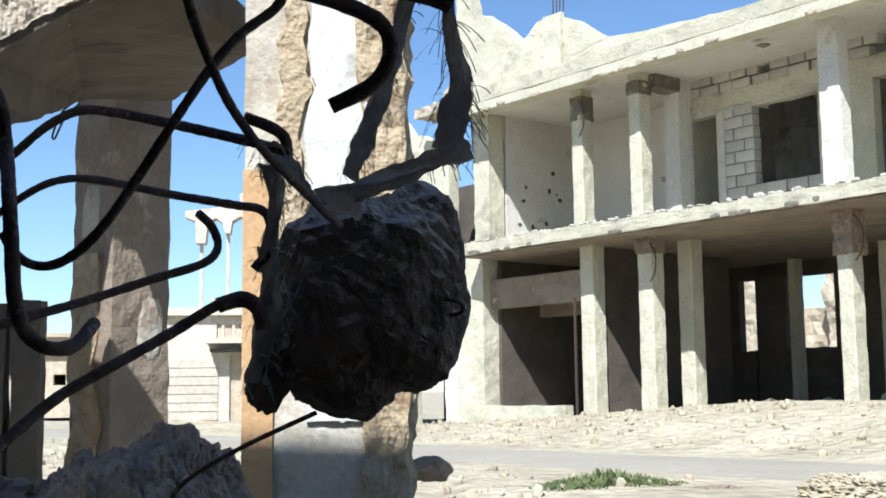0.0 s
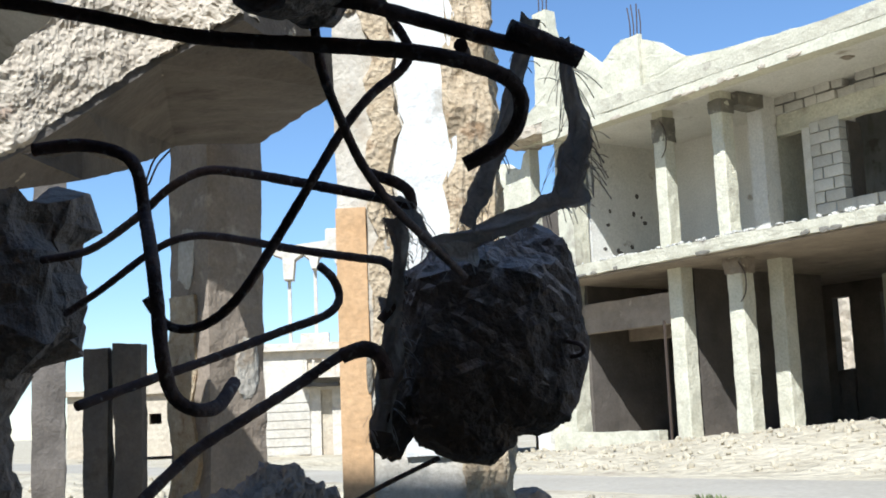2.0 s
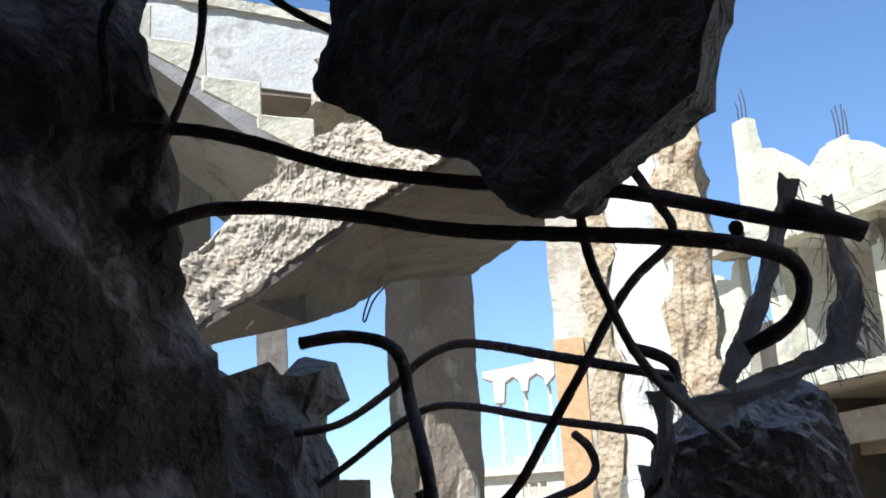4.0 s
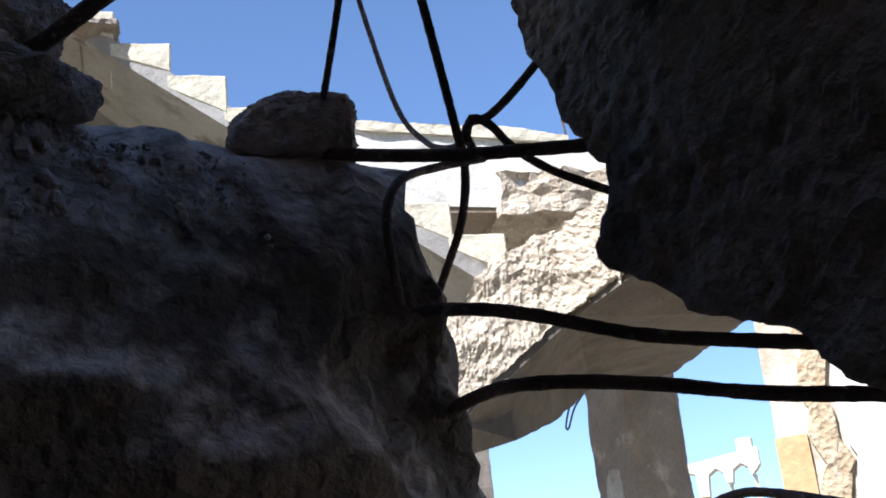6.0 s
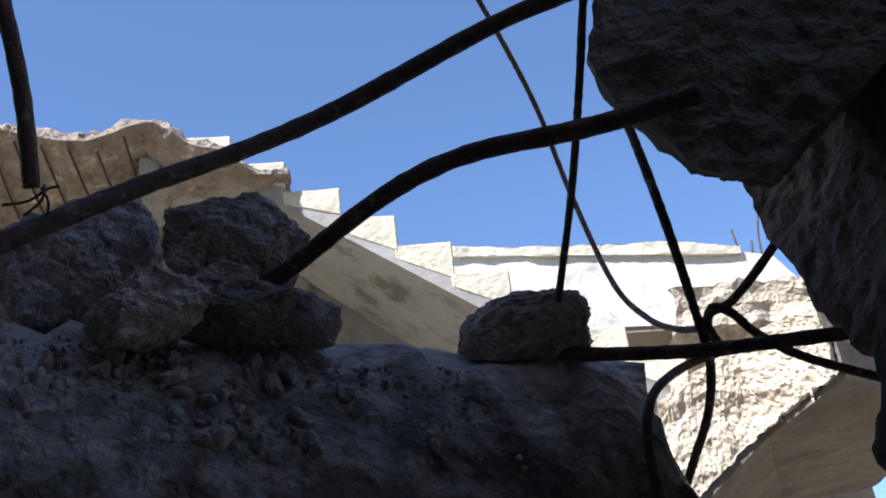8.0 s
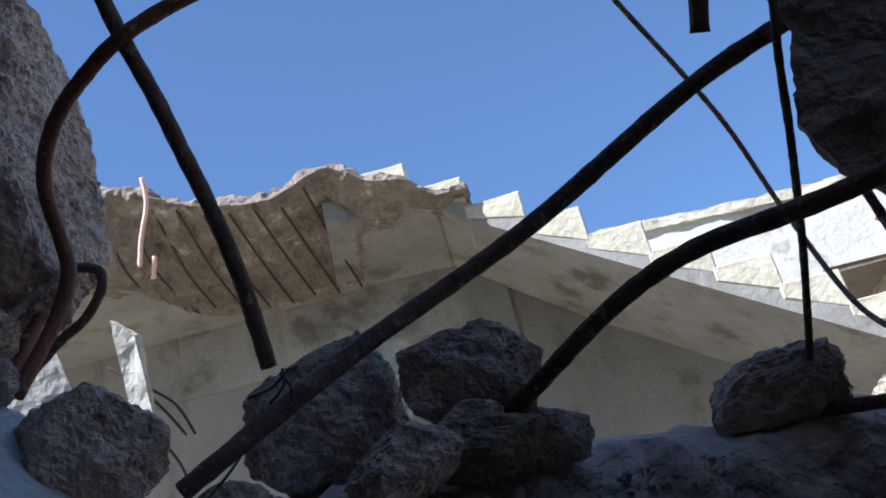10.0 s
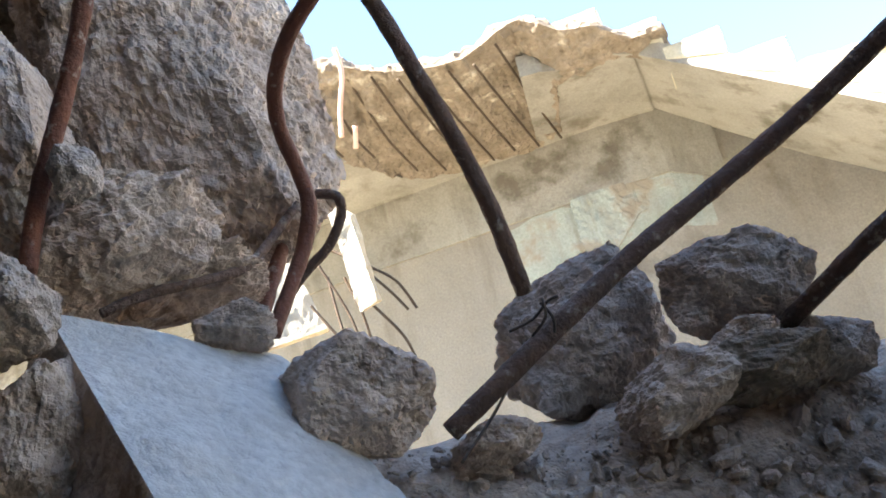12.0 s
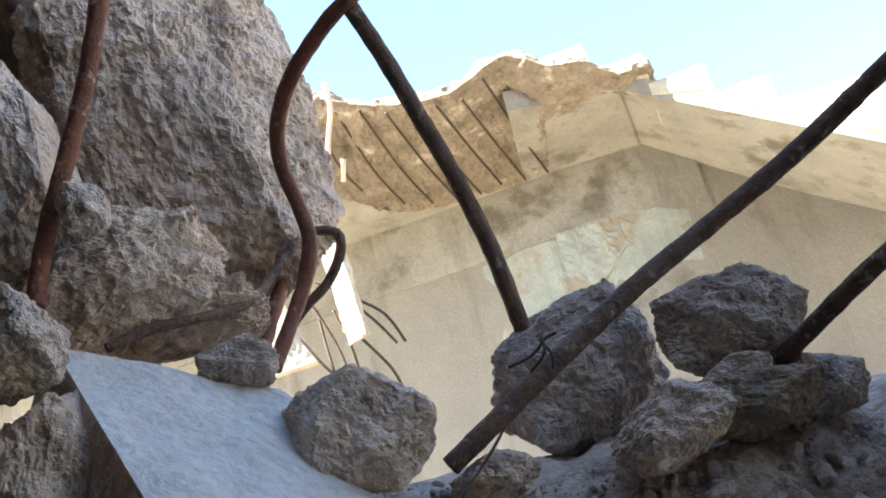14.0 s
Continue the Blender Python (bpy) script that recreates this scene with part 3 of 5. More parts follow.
    green = prism([(x, y + 0.003) for x, y in ((2.36, -0.5), (1.85, -0.5), (1.62, -0.53), (1.50, -0.57))] + [(x, y - 0.02) for x, y in ((1.50, -0.57), (1.62, -0.53), (1.85, -0.5), (2.36, -0.5))], lambda x, y: 2.3 if x > 2 else 3.02, lambda x, y: 3.278)
    dense(green, 0.03)
    for v in green.verts:                   # uneven outline
        if v.co.x > 2.1:
            v.co.x += 0.07 * noise.noise(Vector((2, 7, v.co.z * 6)))
        v.co.z += 0.05 * noise.noise(Vector((v.co.x * 7, 3, v.co.z)))
    roughen(green, 0.003, 12, 28)
    part("green_wash", green, M_GREEN, w, "green-washed plaster panel")
    torn_line = [(2.05, 2.80), (1.94, 3.0), (1.86, 3.07), (1.79, 3.14), (1.68, 3.17), (1.54, 3.15), (1.40, 3.16), (1.26, 3.14), (1.12, 3.12)]
    for nm, top, mat, edge in (("green_band", 3.29, M_GREEN, 1.5), ("plaster_band", 3.36, M_SOFFIT, 1.1)):
        line = [p for p in torn_line if (p[0] >= 1.5) == (nm == "green_band") or p == torn_line[5]]
        out = [(x, -0.5 + 0.022 - (0.32 * (1.85 - x) if x < 1.85 else 0)) for x, z in line]
        low = dict((round(x, 2), z) for x, z in line)
        band = prism(out + [(x, y - 0.05) for x, y in out[::-1]], lambda x, y: low[round(x, 2)], lambda x, y: min(top, 2.56 + 0.69 * x))
        dense(band, 0.022)
        roughen(band, 0.006, 16, 29, ridge=0.5, fine=0.7)
        part(nm, band, mat, w, "proud plaster with a broken lower edge")
    part("rear_wall", profile([(6.0, 0.1), (6.0, 3.6), (1.7, 3.6), (0.9, 3.71), (0.7, 3.69), (0.2, 3.66), (-0.3, 3.65), (-0.7, 3.60), (-0.86, 3.57), (-0.95, 3.45), (-0.78, 3.36), (-0.62, 3.30), (-0.4, 3.24), (0.0, 3.25), (0.25, 2.9), (0.25, 0.1)], -1.1, -0.9), M_WHITESTRIP, w, "white-painted rear wall of the stair")
    coping = profile([(1.2, 3.70), (0.9, 3.73), (0.7, 3.71), (0.2, 3.68), (-0.3, 3.67), (-0.7, 3.62), (-0.7, 3.58), (0.2, 3.63), (0.9, 3.67)], -0.96, -0.88)
    dense(coping, 0.05)
    roughen(coping, 0.012, 9, 26)
    part("coping", coping, M_STAIR, w, "crumbling render along the wall top")
    for pts in ([(-0.72, -0.95, 3.58), (-0.715, -0.95, 3.68), (-0.71, -0.96, 3.75)], [(-0.83, -0.95, 3.55), (-0.84, -0.95, 3.72), (-0.88, -0.95, 3.89)], [(-0.78, -0.95, 3.57), (-0.80, -0.96, 3.68)]):
        tube("bent_wire", pts, 0.006, M_WIRE, w, sides=5)
    torn = box(-0.98, -0.3, -1.6, -0.86, 3.20, 3.42)
    dense(torn, 0.06)
    roughen(torn, 0.045, 6, 27, ridge=0.5)
    part("torn_slab", torn, M_BROKEN, w, "torn end of the floor slab")
    part("floor_slab", box(-0.5, 0.6, -2.0, -0.91, 3.22, 3.32), M_COLGREY, w)
    # lower landing: a sagging strip of slab, its front edge torn
    lo = root("lower_landing", "sagging broken concrete landing, torn sunlit edge", "landing")
    near = [Vector(p) for p in ((-0.960, 3.916, 2.417), (-1.299, 4.056, 2.325), (-1.525, 3.949, 2.137), (-1.716, 3.839, 1.975), (-1.993, 3.653, 1.767))]
    far = [Vector(p) for p in ((-0.752, 4.713, 2.373), (-1.427, 6.222, 2.546), (-1.845, 6.069, 2.518), (-1.671, 4.821, 2.120), (-1.644, 4.217, 1.953))]
    bm = bmesh.new()
    lift = Vector((0, 0, 0.15))
    a, b = [bm.verts.new(p) for p in near], [bm.verts.new(p) for p in far]
    c, d = [bm.verts.new(p + lift) for p in near], [bm.verts.new(p + lift) for p in far]
    for i in range(4):
        for q in ((a[i], a[i + 1], b[i + 1], b[i]), (c[i], d[i], d[i + 1], c[i + 1]), (a[i], c[i], c[i + 1], a[i + 1]), (b[i], b[i + 1], d[i + 1], d[i])):
            bm.faces.new(q)
    bm.faces.new((a[0], b[0], d[0], c[0]))
    bm.faces.new((a[4], c[4], d[4], b[4]))
    dense(bm, 0.09)
    roughen(bm, 0.010, 5, 30)
    # the underside's shade is put into its dark colour
    part("slab_body", bm, M_SHADED, lo, "brownish stained underside, darkened for shade")
    bm = bmesh.new()
    rows = []
    for i, p in enumerate(near):
        h = (0.30, 0.34, 0.42, 0.34, 0.2)[i]
        back = (far[i] - p).normalized() * 0.4
        out = Vector((-0.02, -0.03, 0))
        rows.append([bm.verts.new(q) for q in (p + out + Vector((0, 0, 0.01)), p + out + Vector((0, 0, h)), p + back + Vector((0, 0, h + 0.05)), p + back + Vector((0, 0, 0.05)))])
    for r0, r1 in zip(rows, rows[1:]):
        for k in range(4):
            bm.faces.new((r0[k], r0[(k + 1) % 4], r1[(k + 1) % 4], r1[k]))
    bm.faces.new(rows[0])
    bm.faces.new(rows[-1][::-1])
    dense(bm, 0.016, 8)
    roughen(bm, 0.03, 4.5, 31, ridge=0.5)
    roughen(bm, 0.006, 34, 33, ridge=0.6, fine=0.8)
    part("torn_edge", bm, M_BROKEN, lo, "sunlit torn concrete edge")
    return lo


build_landings()


def build_columns():
    a = root("plastered_column", "weathered grey plastered column carrying the landing", "column", pose(-1.74, 6.46, 0, 0, 0, 50))
    body = box(-0.18, 0.18, -0.18, 0.18, 0.0, 2.62)
    dense(body, 0.07)
    roughen(body, 0.016, 5, 41)
    part("column_body", body, M_COLGREY, a)
    # pale edge strip stands for the sunlit side of the shaded column
    lit_edge = box(-0.195, -0.17, -0.06, 0.175, 0.3, 1.75)
    dense(lit_edge, 0.04)
    roughen(lit_edge, 0.012, 7, 46, ridge=0.4)
    for v in lit_edge.verts:
        v.co.y += 0.07 * noise.noise(Vector((3, 0, v.co.z * 4)))
    part("bared_mortar", lit_edge, M_EARTHY, a, "yellow mortar edge, pale to stand for sunlight")
    # sunlit spots put on as paler plaster
    for side, seed, z in ((-1, 47, 1.95), (1, 48, 1.35), (-1, 49, 0.75)):
        chip = rock_mesh((0.03, 0.17, 0.34), seed, 0.12, 0.12, 4, 0.3)
        chip.transform(pose(-0.178 if side < 0 else 0.06, 0.02 if side < 0 else -0.178, z, 0, 0, 0 if side < 0 else 90))
        part("bared_patch", chip, M_PLASTER, a, "pale plaster patch standing for a sunlit spot")
    b = root("painted_column", "tall broken column with orange paint, limewash and crumbling mortar", "column", pose(-0.42, 4.25, 0))
    orange = box(-0.295, -0.185, 0.0, 0.3, 0.0, 1.80)
    part("painted_face", orange, M_ORANGE, b, "flaking orange paint")
    core = box(-0.29, 0.20, 0.012, 0.34, 0.0, 4.2)
    dense(core, 0.09)
    roughen(core, 0.012, 6, 42)
    part("column_core", core, M_PLASTER, b, "peeling grey plaster")
    def ragged(bm, wide):
        """Gives the upright edges of a strip a torn line."""
        for v in bm.verts:
            v.co.x += wide * (noise.noise(Vector((v.co.x * 3, 5, v.co.z * 4.5))) + 0.6 * noise.noise(Vector((v.co.x * 3, 8, v.co.z * 15))))

    strip = box(-0.06, 0.16, -0.012, 0.2, 0.9, 4.1)
    dense(strip, 0.04)
    roughen(strip, 0.006, 5, 43)
    ragged(strip, 0.035)
    part("limewash_strip", strip, M_WHITESTRIP, b, "chipped limewash")
    mortar = box(0.13, 0.29, -0.02, 0.32, 0.0, 4.15)
    dense(mortar, 0.04)
    roughen(mortar, 0.03, 9, 44, ridge=0.6, fine=0.6)
    ragged(mortar, 0.03)
    part("mortar", mortar, M_EARTHY, b, "crumbling yellow mortar")
    rnd = random.Random(31)
    for i in range(22):
        wide, tall = rnd.uniform(0.02, 0.07), rnd.uniform(0.03, 0.16)
        pock = rock_mesh((wide, 0.016, tall), 330 + i, 0.25, 0.14, 4, 0.2)
        pock.transform(pose(rnd.uniform(-0.24, 0.2), -0.004, rnd.uniform(0.7, 3.3)))
        part("plaster_chip", pock, (M_EARTHY, M_PLASTER, M_WHITESTRIP, M_STAINSHADE)[i % 4], b)
    scar = box(-0.17, -0.08, -0.012, 0.1, 1.1, 3.6)
    dense(scar, 0.04)
    roughen(scar, 0.012, 8, 45, ridge=0.4)
    ragged(scar, 0.05)
    part("bared_mortar", scar, M_EARTHY, b)


build_columns()


# ---- added, unseen walls that shade the rubble round the camera ----
def build_shelter():
    """Unseen walls and floor over the camera, added to keep the sun off."""
    for name, x0, x1, y0, y1, z0, z1 in (("wall_left", -1.7, -1.35, -2.0, 0.16, 0.0, 5.2), ("wall_behind", -2.85, 2.6, -2.3, -2.0, 0.0, 7.7), ("wall_right", 1.3, 1.6, -2.0, 0.5, 0.0, 2.4)):
        bm = box(x0, x1, y0, y1, z0, z1)
        dense(bm, 0.2)
        roughen(bm, 0.03, 3, 80)
        tagged(part(name, bm, M_DARKROCK), "unseen dark concrete wall, added to block light", "wall", kind="structure")
    bm = box(-1.35, 1.0, -2.0, -0.05, 2.12, 2.4)
    dense(bm, 0.2)
    roughen(bm, 0.03, 3, 81)
    tagged(part("ceiling", bm, M_DARKROCK), "unseen dark concrete slab overhead, added to block light", "ceiling", kind="structure")


build_shelter()


# ---- rubble round the opening ----
def ledge_back(x, y):
    """Distance from the front edge of the broken wall."""
    return -((x + 0.445) * 0.837 + (y - 0.70) * -0.547)


def ledge_top(x, y):
    """The top of the broken wall: it rises away from its crumbled front edge."""
    back = ledge_back(x, y)
    worn = 0.05 * max(0.0, 1 - max(back, -0.03) / 0.06) ** 2
    return 1.462 + min(0.05, max(0.0, 0.5 * back)) - worn + 0.012 * noise.noise(Vector((x * 14, y * 14, 3)))


def build_ledge():
    """The broken wall that the camera looks over."""
    plan = [(-0.445, 0.70), (-0.51, 0.555), (-0.59, 0.43), (-0.67, 0.30), (-0.82, 0.05), (-1.35, 0.0), (-1.25, 0.75), (-0.62, 0.95)]
    bm = prism(plan, 0.2, 1.445)
    cuts = [((0, 0, 1), 0.95 + 0.015 * i) for i in range(33)]
    cuts += [((0.49, 0.872, 0), 0.40 - 0.015 * i) for i in range(56)] + [((0.872, -0.49, 0), -0.74 - 0.02 * i) for i in range(18)]
    for way, far in cuts:                   # an even net, so that the relief is as fine upwards as along
        bmesh.ops.bisect_plane(bm, geom=bm.verts[:] + bm.edges[:] + bm.faces[:], plane_co=Vector(way) * far, plane_no=way)
    bmesh.ops.triangulate(bm, faces=bm.faces[:])
    for v in bm.verts:                      # wider towards the foot, hollowed and lumpy in front
        k = max(0.0, 1.42 - v.co.z)
        f = 1.0 if v.co.x > -0.9 else 0.0
        lumps = 0.035 * noise.noise(v.co * 5.2) + 0.018 * noise.noise(v.co * 13)
        v.co.x += (0.15 * k + lumps * min(1, k * 14)) * f
        v.co.y += (0.09 * k - 0.6 * lumps * min(1, k * 14)) * f
        if v.co.z > 1.2:
            v.co.z = 1.2 + (v.co.z - 1.2) / 0.245 * (ledge_top(v.co.x, v.co.y) - 1.2)
    roughen(bm, 0.008, 20, 51, ridge=0.7, fine=0.7)
    tagged(part("broken_wall", bm, M_SHADEROCK, smooth=True), "thick broken concrete wall stump, dusty top, front darkened for shade", "wall", kind="structure")
    low = prism([(-0.50, 1.24), (-0.60, 1.10), (-1.2, 1.12), (-1.2, 1.7), (-0.63, 1.6)], 0.1, 1.265)
    dense(low, 0.03, 8)
    for v in low.verts:
        v.co.x -= 0.03
        if v.co.z < 1.12:
            v.co.x -= 0.09
    roughen(low, 0.055, 5.5, 52, ridge=0.7, fine=0.5)
    ob = part("wall_stump", low, M_DARKROCK)
    tagged(ob, "lower broken end of the concrete wall", "wall", kind="structure")


build_ledge()


def lump(name, pieces, mat, label, category="rubble"):
    """Several rough lumps grown together into one mesh; pieces of (place, size, turn, seed, detail)."""
    bm = bmesh.new()
    for loc, size, turn, seed, detail in pieces:
        own = rock_mesh(size, seed, max(0.05, detail), 0.05, 4.5, 0.35, 40)
        own.transform(pose(*loc, *turn))
        tmp = bpy.data.meshes.new("tmp")
        own.to_mesh(tmp)
        own.free()
        bm.from_mesh(tmp)
        bpy.data.meshes.remove(tmp)
    return tagged(part(name, bm, mat), label, category)


# the lump's shaded body and lighter top are put into its colour
lump("hanging_rock", [((-0.074, 1.214, 1.099), (0.20, 0.17, 0.20), (0, 8, 20), 61, 0.045), ((-0.105, 1.205, 1.036), (0.13, 0.13, 0.12), (0, 20, 30), 161, 0.05), ((-0.024, 1.230, 1.152), (0.09, 0.10, 0.13), (0, -10, 0), 162, 0.06), ((-0.160, 1.189, 1.042), (0.05, 0.06, 0.13), (0, 25, 0), 163, 0.06)], M_SHADEROCK, "dark lump of concrete hanging in bent rebar")


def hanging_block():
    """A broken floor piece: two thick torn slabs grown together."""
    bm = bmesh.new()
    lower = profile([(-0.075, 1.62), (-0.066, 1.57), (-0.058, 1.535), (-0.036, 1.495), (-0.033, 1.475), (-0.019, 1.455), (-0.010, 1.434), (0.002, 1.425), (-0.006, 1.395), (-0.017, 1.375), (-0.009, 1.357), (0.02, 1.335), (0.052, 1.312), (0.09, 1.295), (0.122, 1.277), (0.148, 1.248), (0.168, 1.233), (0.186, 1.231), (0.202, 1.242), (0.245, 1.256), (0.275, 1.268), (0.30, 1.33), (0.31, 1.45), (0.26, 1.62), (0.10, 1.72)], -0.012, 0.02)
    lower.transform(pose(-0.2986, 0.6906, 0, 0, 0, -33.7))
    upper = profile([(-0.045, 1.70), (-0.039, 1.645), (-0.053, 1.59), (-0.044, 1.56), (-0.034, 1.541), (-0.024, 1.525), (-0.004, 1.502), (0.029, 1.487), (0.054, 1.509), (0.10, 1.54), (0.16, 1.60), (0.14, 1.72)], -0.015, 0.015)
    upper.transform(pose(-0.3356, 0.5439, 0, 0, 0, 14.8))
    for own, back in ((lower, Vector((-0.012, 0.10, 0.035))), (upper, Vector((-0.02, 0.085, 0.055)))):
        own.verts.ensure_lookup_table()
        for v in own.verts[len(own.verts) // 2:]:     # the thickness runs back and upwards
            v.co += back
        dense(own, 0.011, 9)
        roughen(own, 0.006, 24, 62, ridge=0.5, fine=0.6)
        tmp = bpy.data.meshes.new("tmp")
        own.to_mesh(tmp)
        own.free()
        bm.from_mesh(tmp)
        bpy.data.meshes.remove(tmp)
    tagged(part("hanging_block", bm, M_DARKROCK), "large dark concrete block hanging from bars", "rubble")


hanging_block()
rock("capping_stone", (-0.535, 0.692, 1.512), (0.098, 0.08, 0.060), 63, M_ROCKGREY, "small rough stone lying on the wall stump", rot=(0, 0, 25), detail=0.05, n=34, blocky=0.8)
rock("large_rubble_block", (-0.878, 0.279, 1.819), (0.20, 0.17, 0.33), 64, M_RUBBLE, "tall pitted brown concrete block leaning on the wall", rot=(0, -14, 50), detail=0.014, amp=0.042, freq=6.5, n=26)
# two lumps in the darker concrete, their shade being in the colour
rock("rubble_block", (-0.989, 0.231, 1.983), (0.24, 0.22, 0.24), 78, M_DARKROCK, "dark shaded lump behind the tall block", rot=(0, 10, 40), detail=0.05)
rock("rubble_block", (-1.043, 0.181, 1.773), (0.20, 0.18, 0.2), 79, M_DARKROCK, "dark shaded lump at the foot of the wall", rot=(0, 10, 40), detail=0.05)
rock("rubble_block", (-0.817, 0.234, 1.626), (0.10, 0.07, 0.036), 86, M_RUBBLE, "flat brown lump under the tall block", rot=(0, -4, 50), detail=0.05)
rock("rubble_block", (-0.798, 0.193, 1.643), (0.112, 0.09, 0.078), 65, M_RUBBLE, "rough brown concrete lump", rot=(0, -14, 50), detail=0.045)
rock("rubble_block", (-0.822, 0.140, 1.726), (0.062, 0.09, 0.155), 66, M_RUBBLE, "rough brown concrete lump", rot=(0, -10, 50), detail=0.045)
rock("rubble_block", (-0.745, 0.103, 1.580), (0.055, 0.06, 0.055), 67, M_ROCKGREY, "small grey stone beside the white slab", rot=(0, -10, 50), detail=0.05)
rock("rubble_block", (-0.739, 0.146, 1.655), (0.026, 0.03, 0.034), 68, M_ROCKGREY, "small grey chip wedged against a bar", rot=(0, -10, 50), detail=0.07)
rock("rubble_block", (-0.724, 0.277, 1.520), (0.086, 0.07, 0.068), 69, M_RUBBLE, "brownish grey stone beside the white slab", rot=(0, 12, 50), detail=0.045)
rock("rubble_block", (-0.773, 0.239, 1.580), (0.048, 0.04, 0.032), 70, M_ROCKGREY, "small grey stone on the white slab", rot=(0, 5, 50), detail=0.06)
rock("rubble_block", (-0.736, 0.464, 1.560), (0.118, 0.09, 0.115), 71, M_ROCKGREY, "squarish grey concrete lump on the wall stump", rot=(0, 4, 60), detail=0.04)
rock("rubble_block", (-0.638, 0.498, 1.551), (0.094, 0.08, 0.070), 72, M_ROCKGREY, "grey aggregate stone on the wall stump", rot=(0, 8, 50), detail=0.04)
rock("rubble_block", (-0.646, 0.430, 1.491), (0.075, 0.06, 0.045), 73, M_RUBBLE, "flat stone below larger stones", rot=(0, -20, 50), detail=0.05)
rock("rubble_block", (-0.613, 0.520, 1.499), (0.07, 0.05, 0.040), 74, M_ROCKGREY, "flat stone at the foot of a bar", rot=(0, -6, 50), detail=0.05)
rock("rubble_block", (-0.630, 0.467, 1.505), (0.06, 0.05, 0.034), 75, M_RUBBLE, "flat stone at the foot of a bar", rot=(0, -16, 50), detail=0.05)
rock("rubble_block", (-0.712, 0.350, 1.487), (0.055, 0.05, 0.03), 76, M_RUBBLE, "small stone under the grey lump", rot=(0, -6, 50), detail=0.06)
rock("rubble_block", (-0.623, 0.473, 1.495), (0.085, 0.06, 0.04), 77, M_DARKROCK, "dark stone at the foot of a bar", rot=(0, 0, 40), detail=0.06)


def plate(name, corners, depth, mat, side_mat, label, category, seed):
    """A broken slab: a face with four corners, thickened away from the camera; its sides are bare concrete."""
    c = [Vector(p) for p in corners]
    nrm = (c[1] - c[0]).cross(c[3] - c[0]).normalized()
    if nrm.dot(c[0] - Vector((-0.2, -0.08, 1.35))) < 0:
        nrm = -nrm
    bm = bmesh.new()
    a = [bm.verts.new(p) for p in c]
    b = [bm.verts.new(p + nrm * depth) for p in c]
    bm.faces.new(a)
    bm.faces.new(b[::-1])
    for i in range(4):
        bm.faces.new((a[i], b[i], b[(i + 1) % 4], a[(i + 1) % 4]))
    dense(bm, 0.016)
    bm.normal_update()
    for f in bm.faces:
        f.material_index = 0 if abs(f.normal.dot(nrm)) > 0.9 else 1
    roughen(bm, 0.0035, 26, seed, ridge=0.3)
    ob = part(name, bm, mat)
    ob.data.materials.append(side_mat)
    return tagged(ob, label, category)


plate("white_slab", [(-0.775, 0.135, 1.591), (-0.772, 0.263, 1.565), (-0.680, 0.272, 1.441), (-0.645, 0.131, 1.441)], 0.05, M_WHITECOAT, M_RUBBLE, "broken slab with a white coated face", "rubble", 91)
rock("rubble_block", (-0.762, 0.121, 1.519), (0.055, 0.06, 0.085), 92, M_RUBBLE, "brown concrete lump under the white slab", rot=(0, 20, 50), detail=0.05)


def build_debris():
    """Small broken pieces and grit on the wall stump."""
    rnd = random.Random(7)
    bm = bmesh.new()
    kinds = []
    for k in range(6):
        own = rock_mesh((1, 0.8, 0.5), 200 + k, 0.6, 0.05, 3, 0.9)
        me = bpy.data.meshes.new("tmp")
        own.to_mesh(me)
        own.free()
        kinds.append(me)

    def scatter(a, b, width, count, small, large, lift):
        a, b = Vector(a), Vector(b)
        side = (b - a).cross(Vector((0, 0, 1))).normalized()
        for _ in range(count):
            t, u = rnd.random(), rnd.uniform(-1, 1)
            s = small + (large - small) * rnd.random() ** 3
            p = a.lerp(b, t) + side * width * u
            if ledge_back(p.x, p.y) < -0.012:
                continue
            p.z = ledge_top(p.x, p.y) + lift * rnd.random() ** 2 - 0.1 * s
            me = kinds[rnd.randrange(6)]
            n0 = len(bm.verts)
            bm.from_mesh(me)
            bm.verts.ensure_lookup_table()
            m = Matrix.LocRotScale(p, Euler((rnd.uniform(0, 6), rnd.uniform(0, 6), rnd.uniform(0, 6))), Vector((s, s, s)))
            for v in bm.verts[n0:]:
                v.co = m @ v.co

    scatter((-0.50, 0.60, 1.455), (-0.70, 0.33, 1.455), 0.04, 1100, 0.0015, 0.0058, 0.003)
    scatter((-0.56, 0.45, 1.455), (-0.74, 0.26, 1.46), 0.06, 600, 0.0015, 0.0075, 0.004)
    scatter((-0.62, 0.35, 1.44), (-0.56, 0.42, 1.44), 0.05, 260, 0.0015, 0.0075, 0.004)
    scatter((-0.53, 0.55, 1.455), (-0.73, 0.28, 1.46), 0.035, 170, 0.008, 0.02, 0.004)
    for me in kinds:
        bpy.data.meshes.remove(me)
    tagged(part("rubble_grit", bm, M_ROCKGREY), "grit and broken bits strewn on the wall stump", "rubble", kind="stuff")


build_debris()

# ---- rebar ----
def rebar(points, radius=0.0065, mat=M_RUST, label="bent rusted steel reinforcing bar", group="reinforcing bars"):
    return tube("rebar", points, radius * 0.71, mat, None, label, "rebar", group, sides=9, ribs=0.05)


STIRRUP = "thin bent steel stirrup, rusted dark"
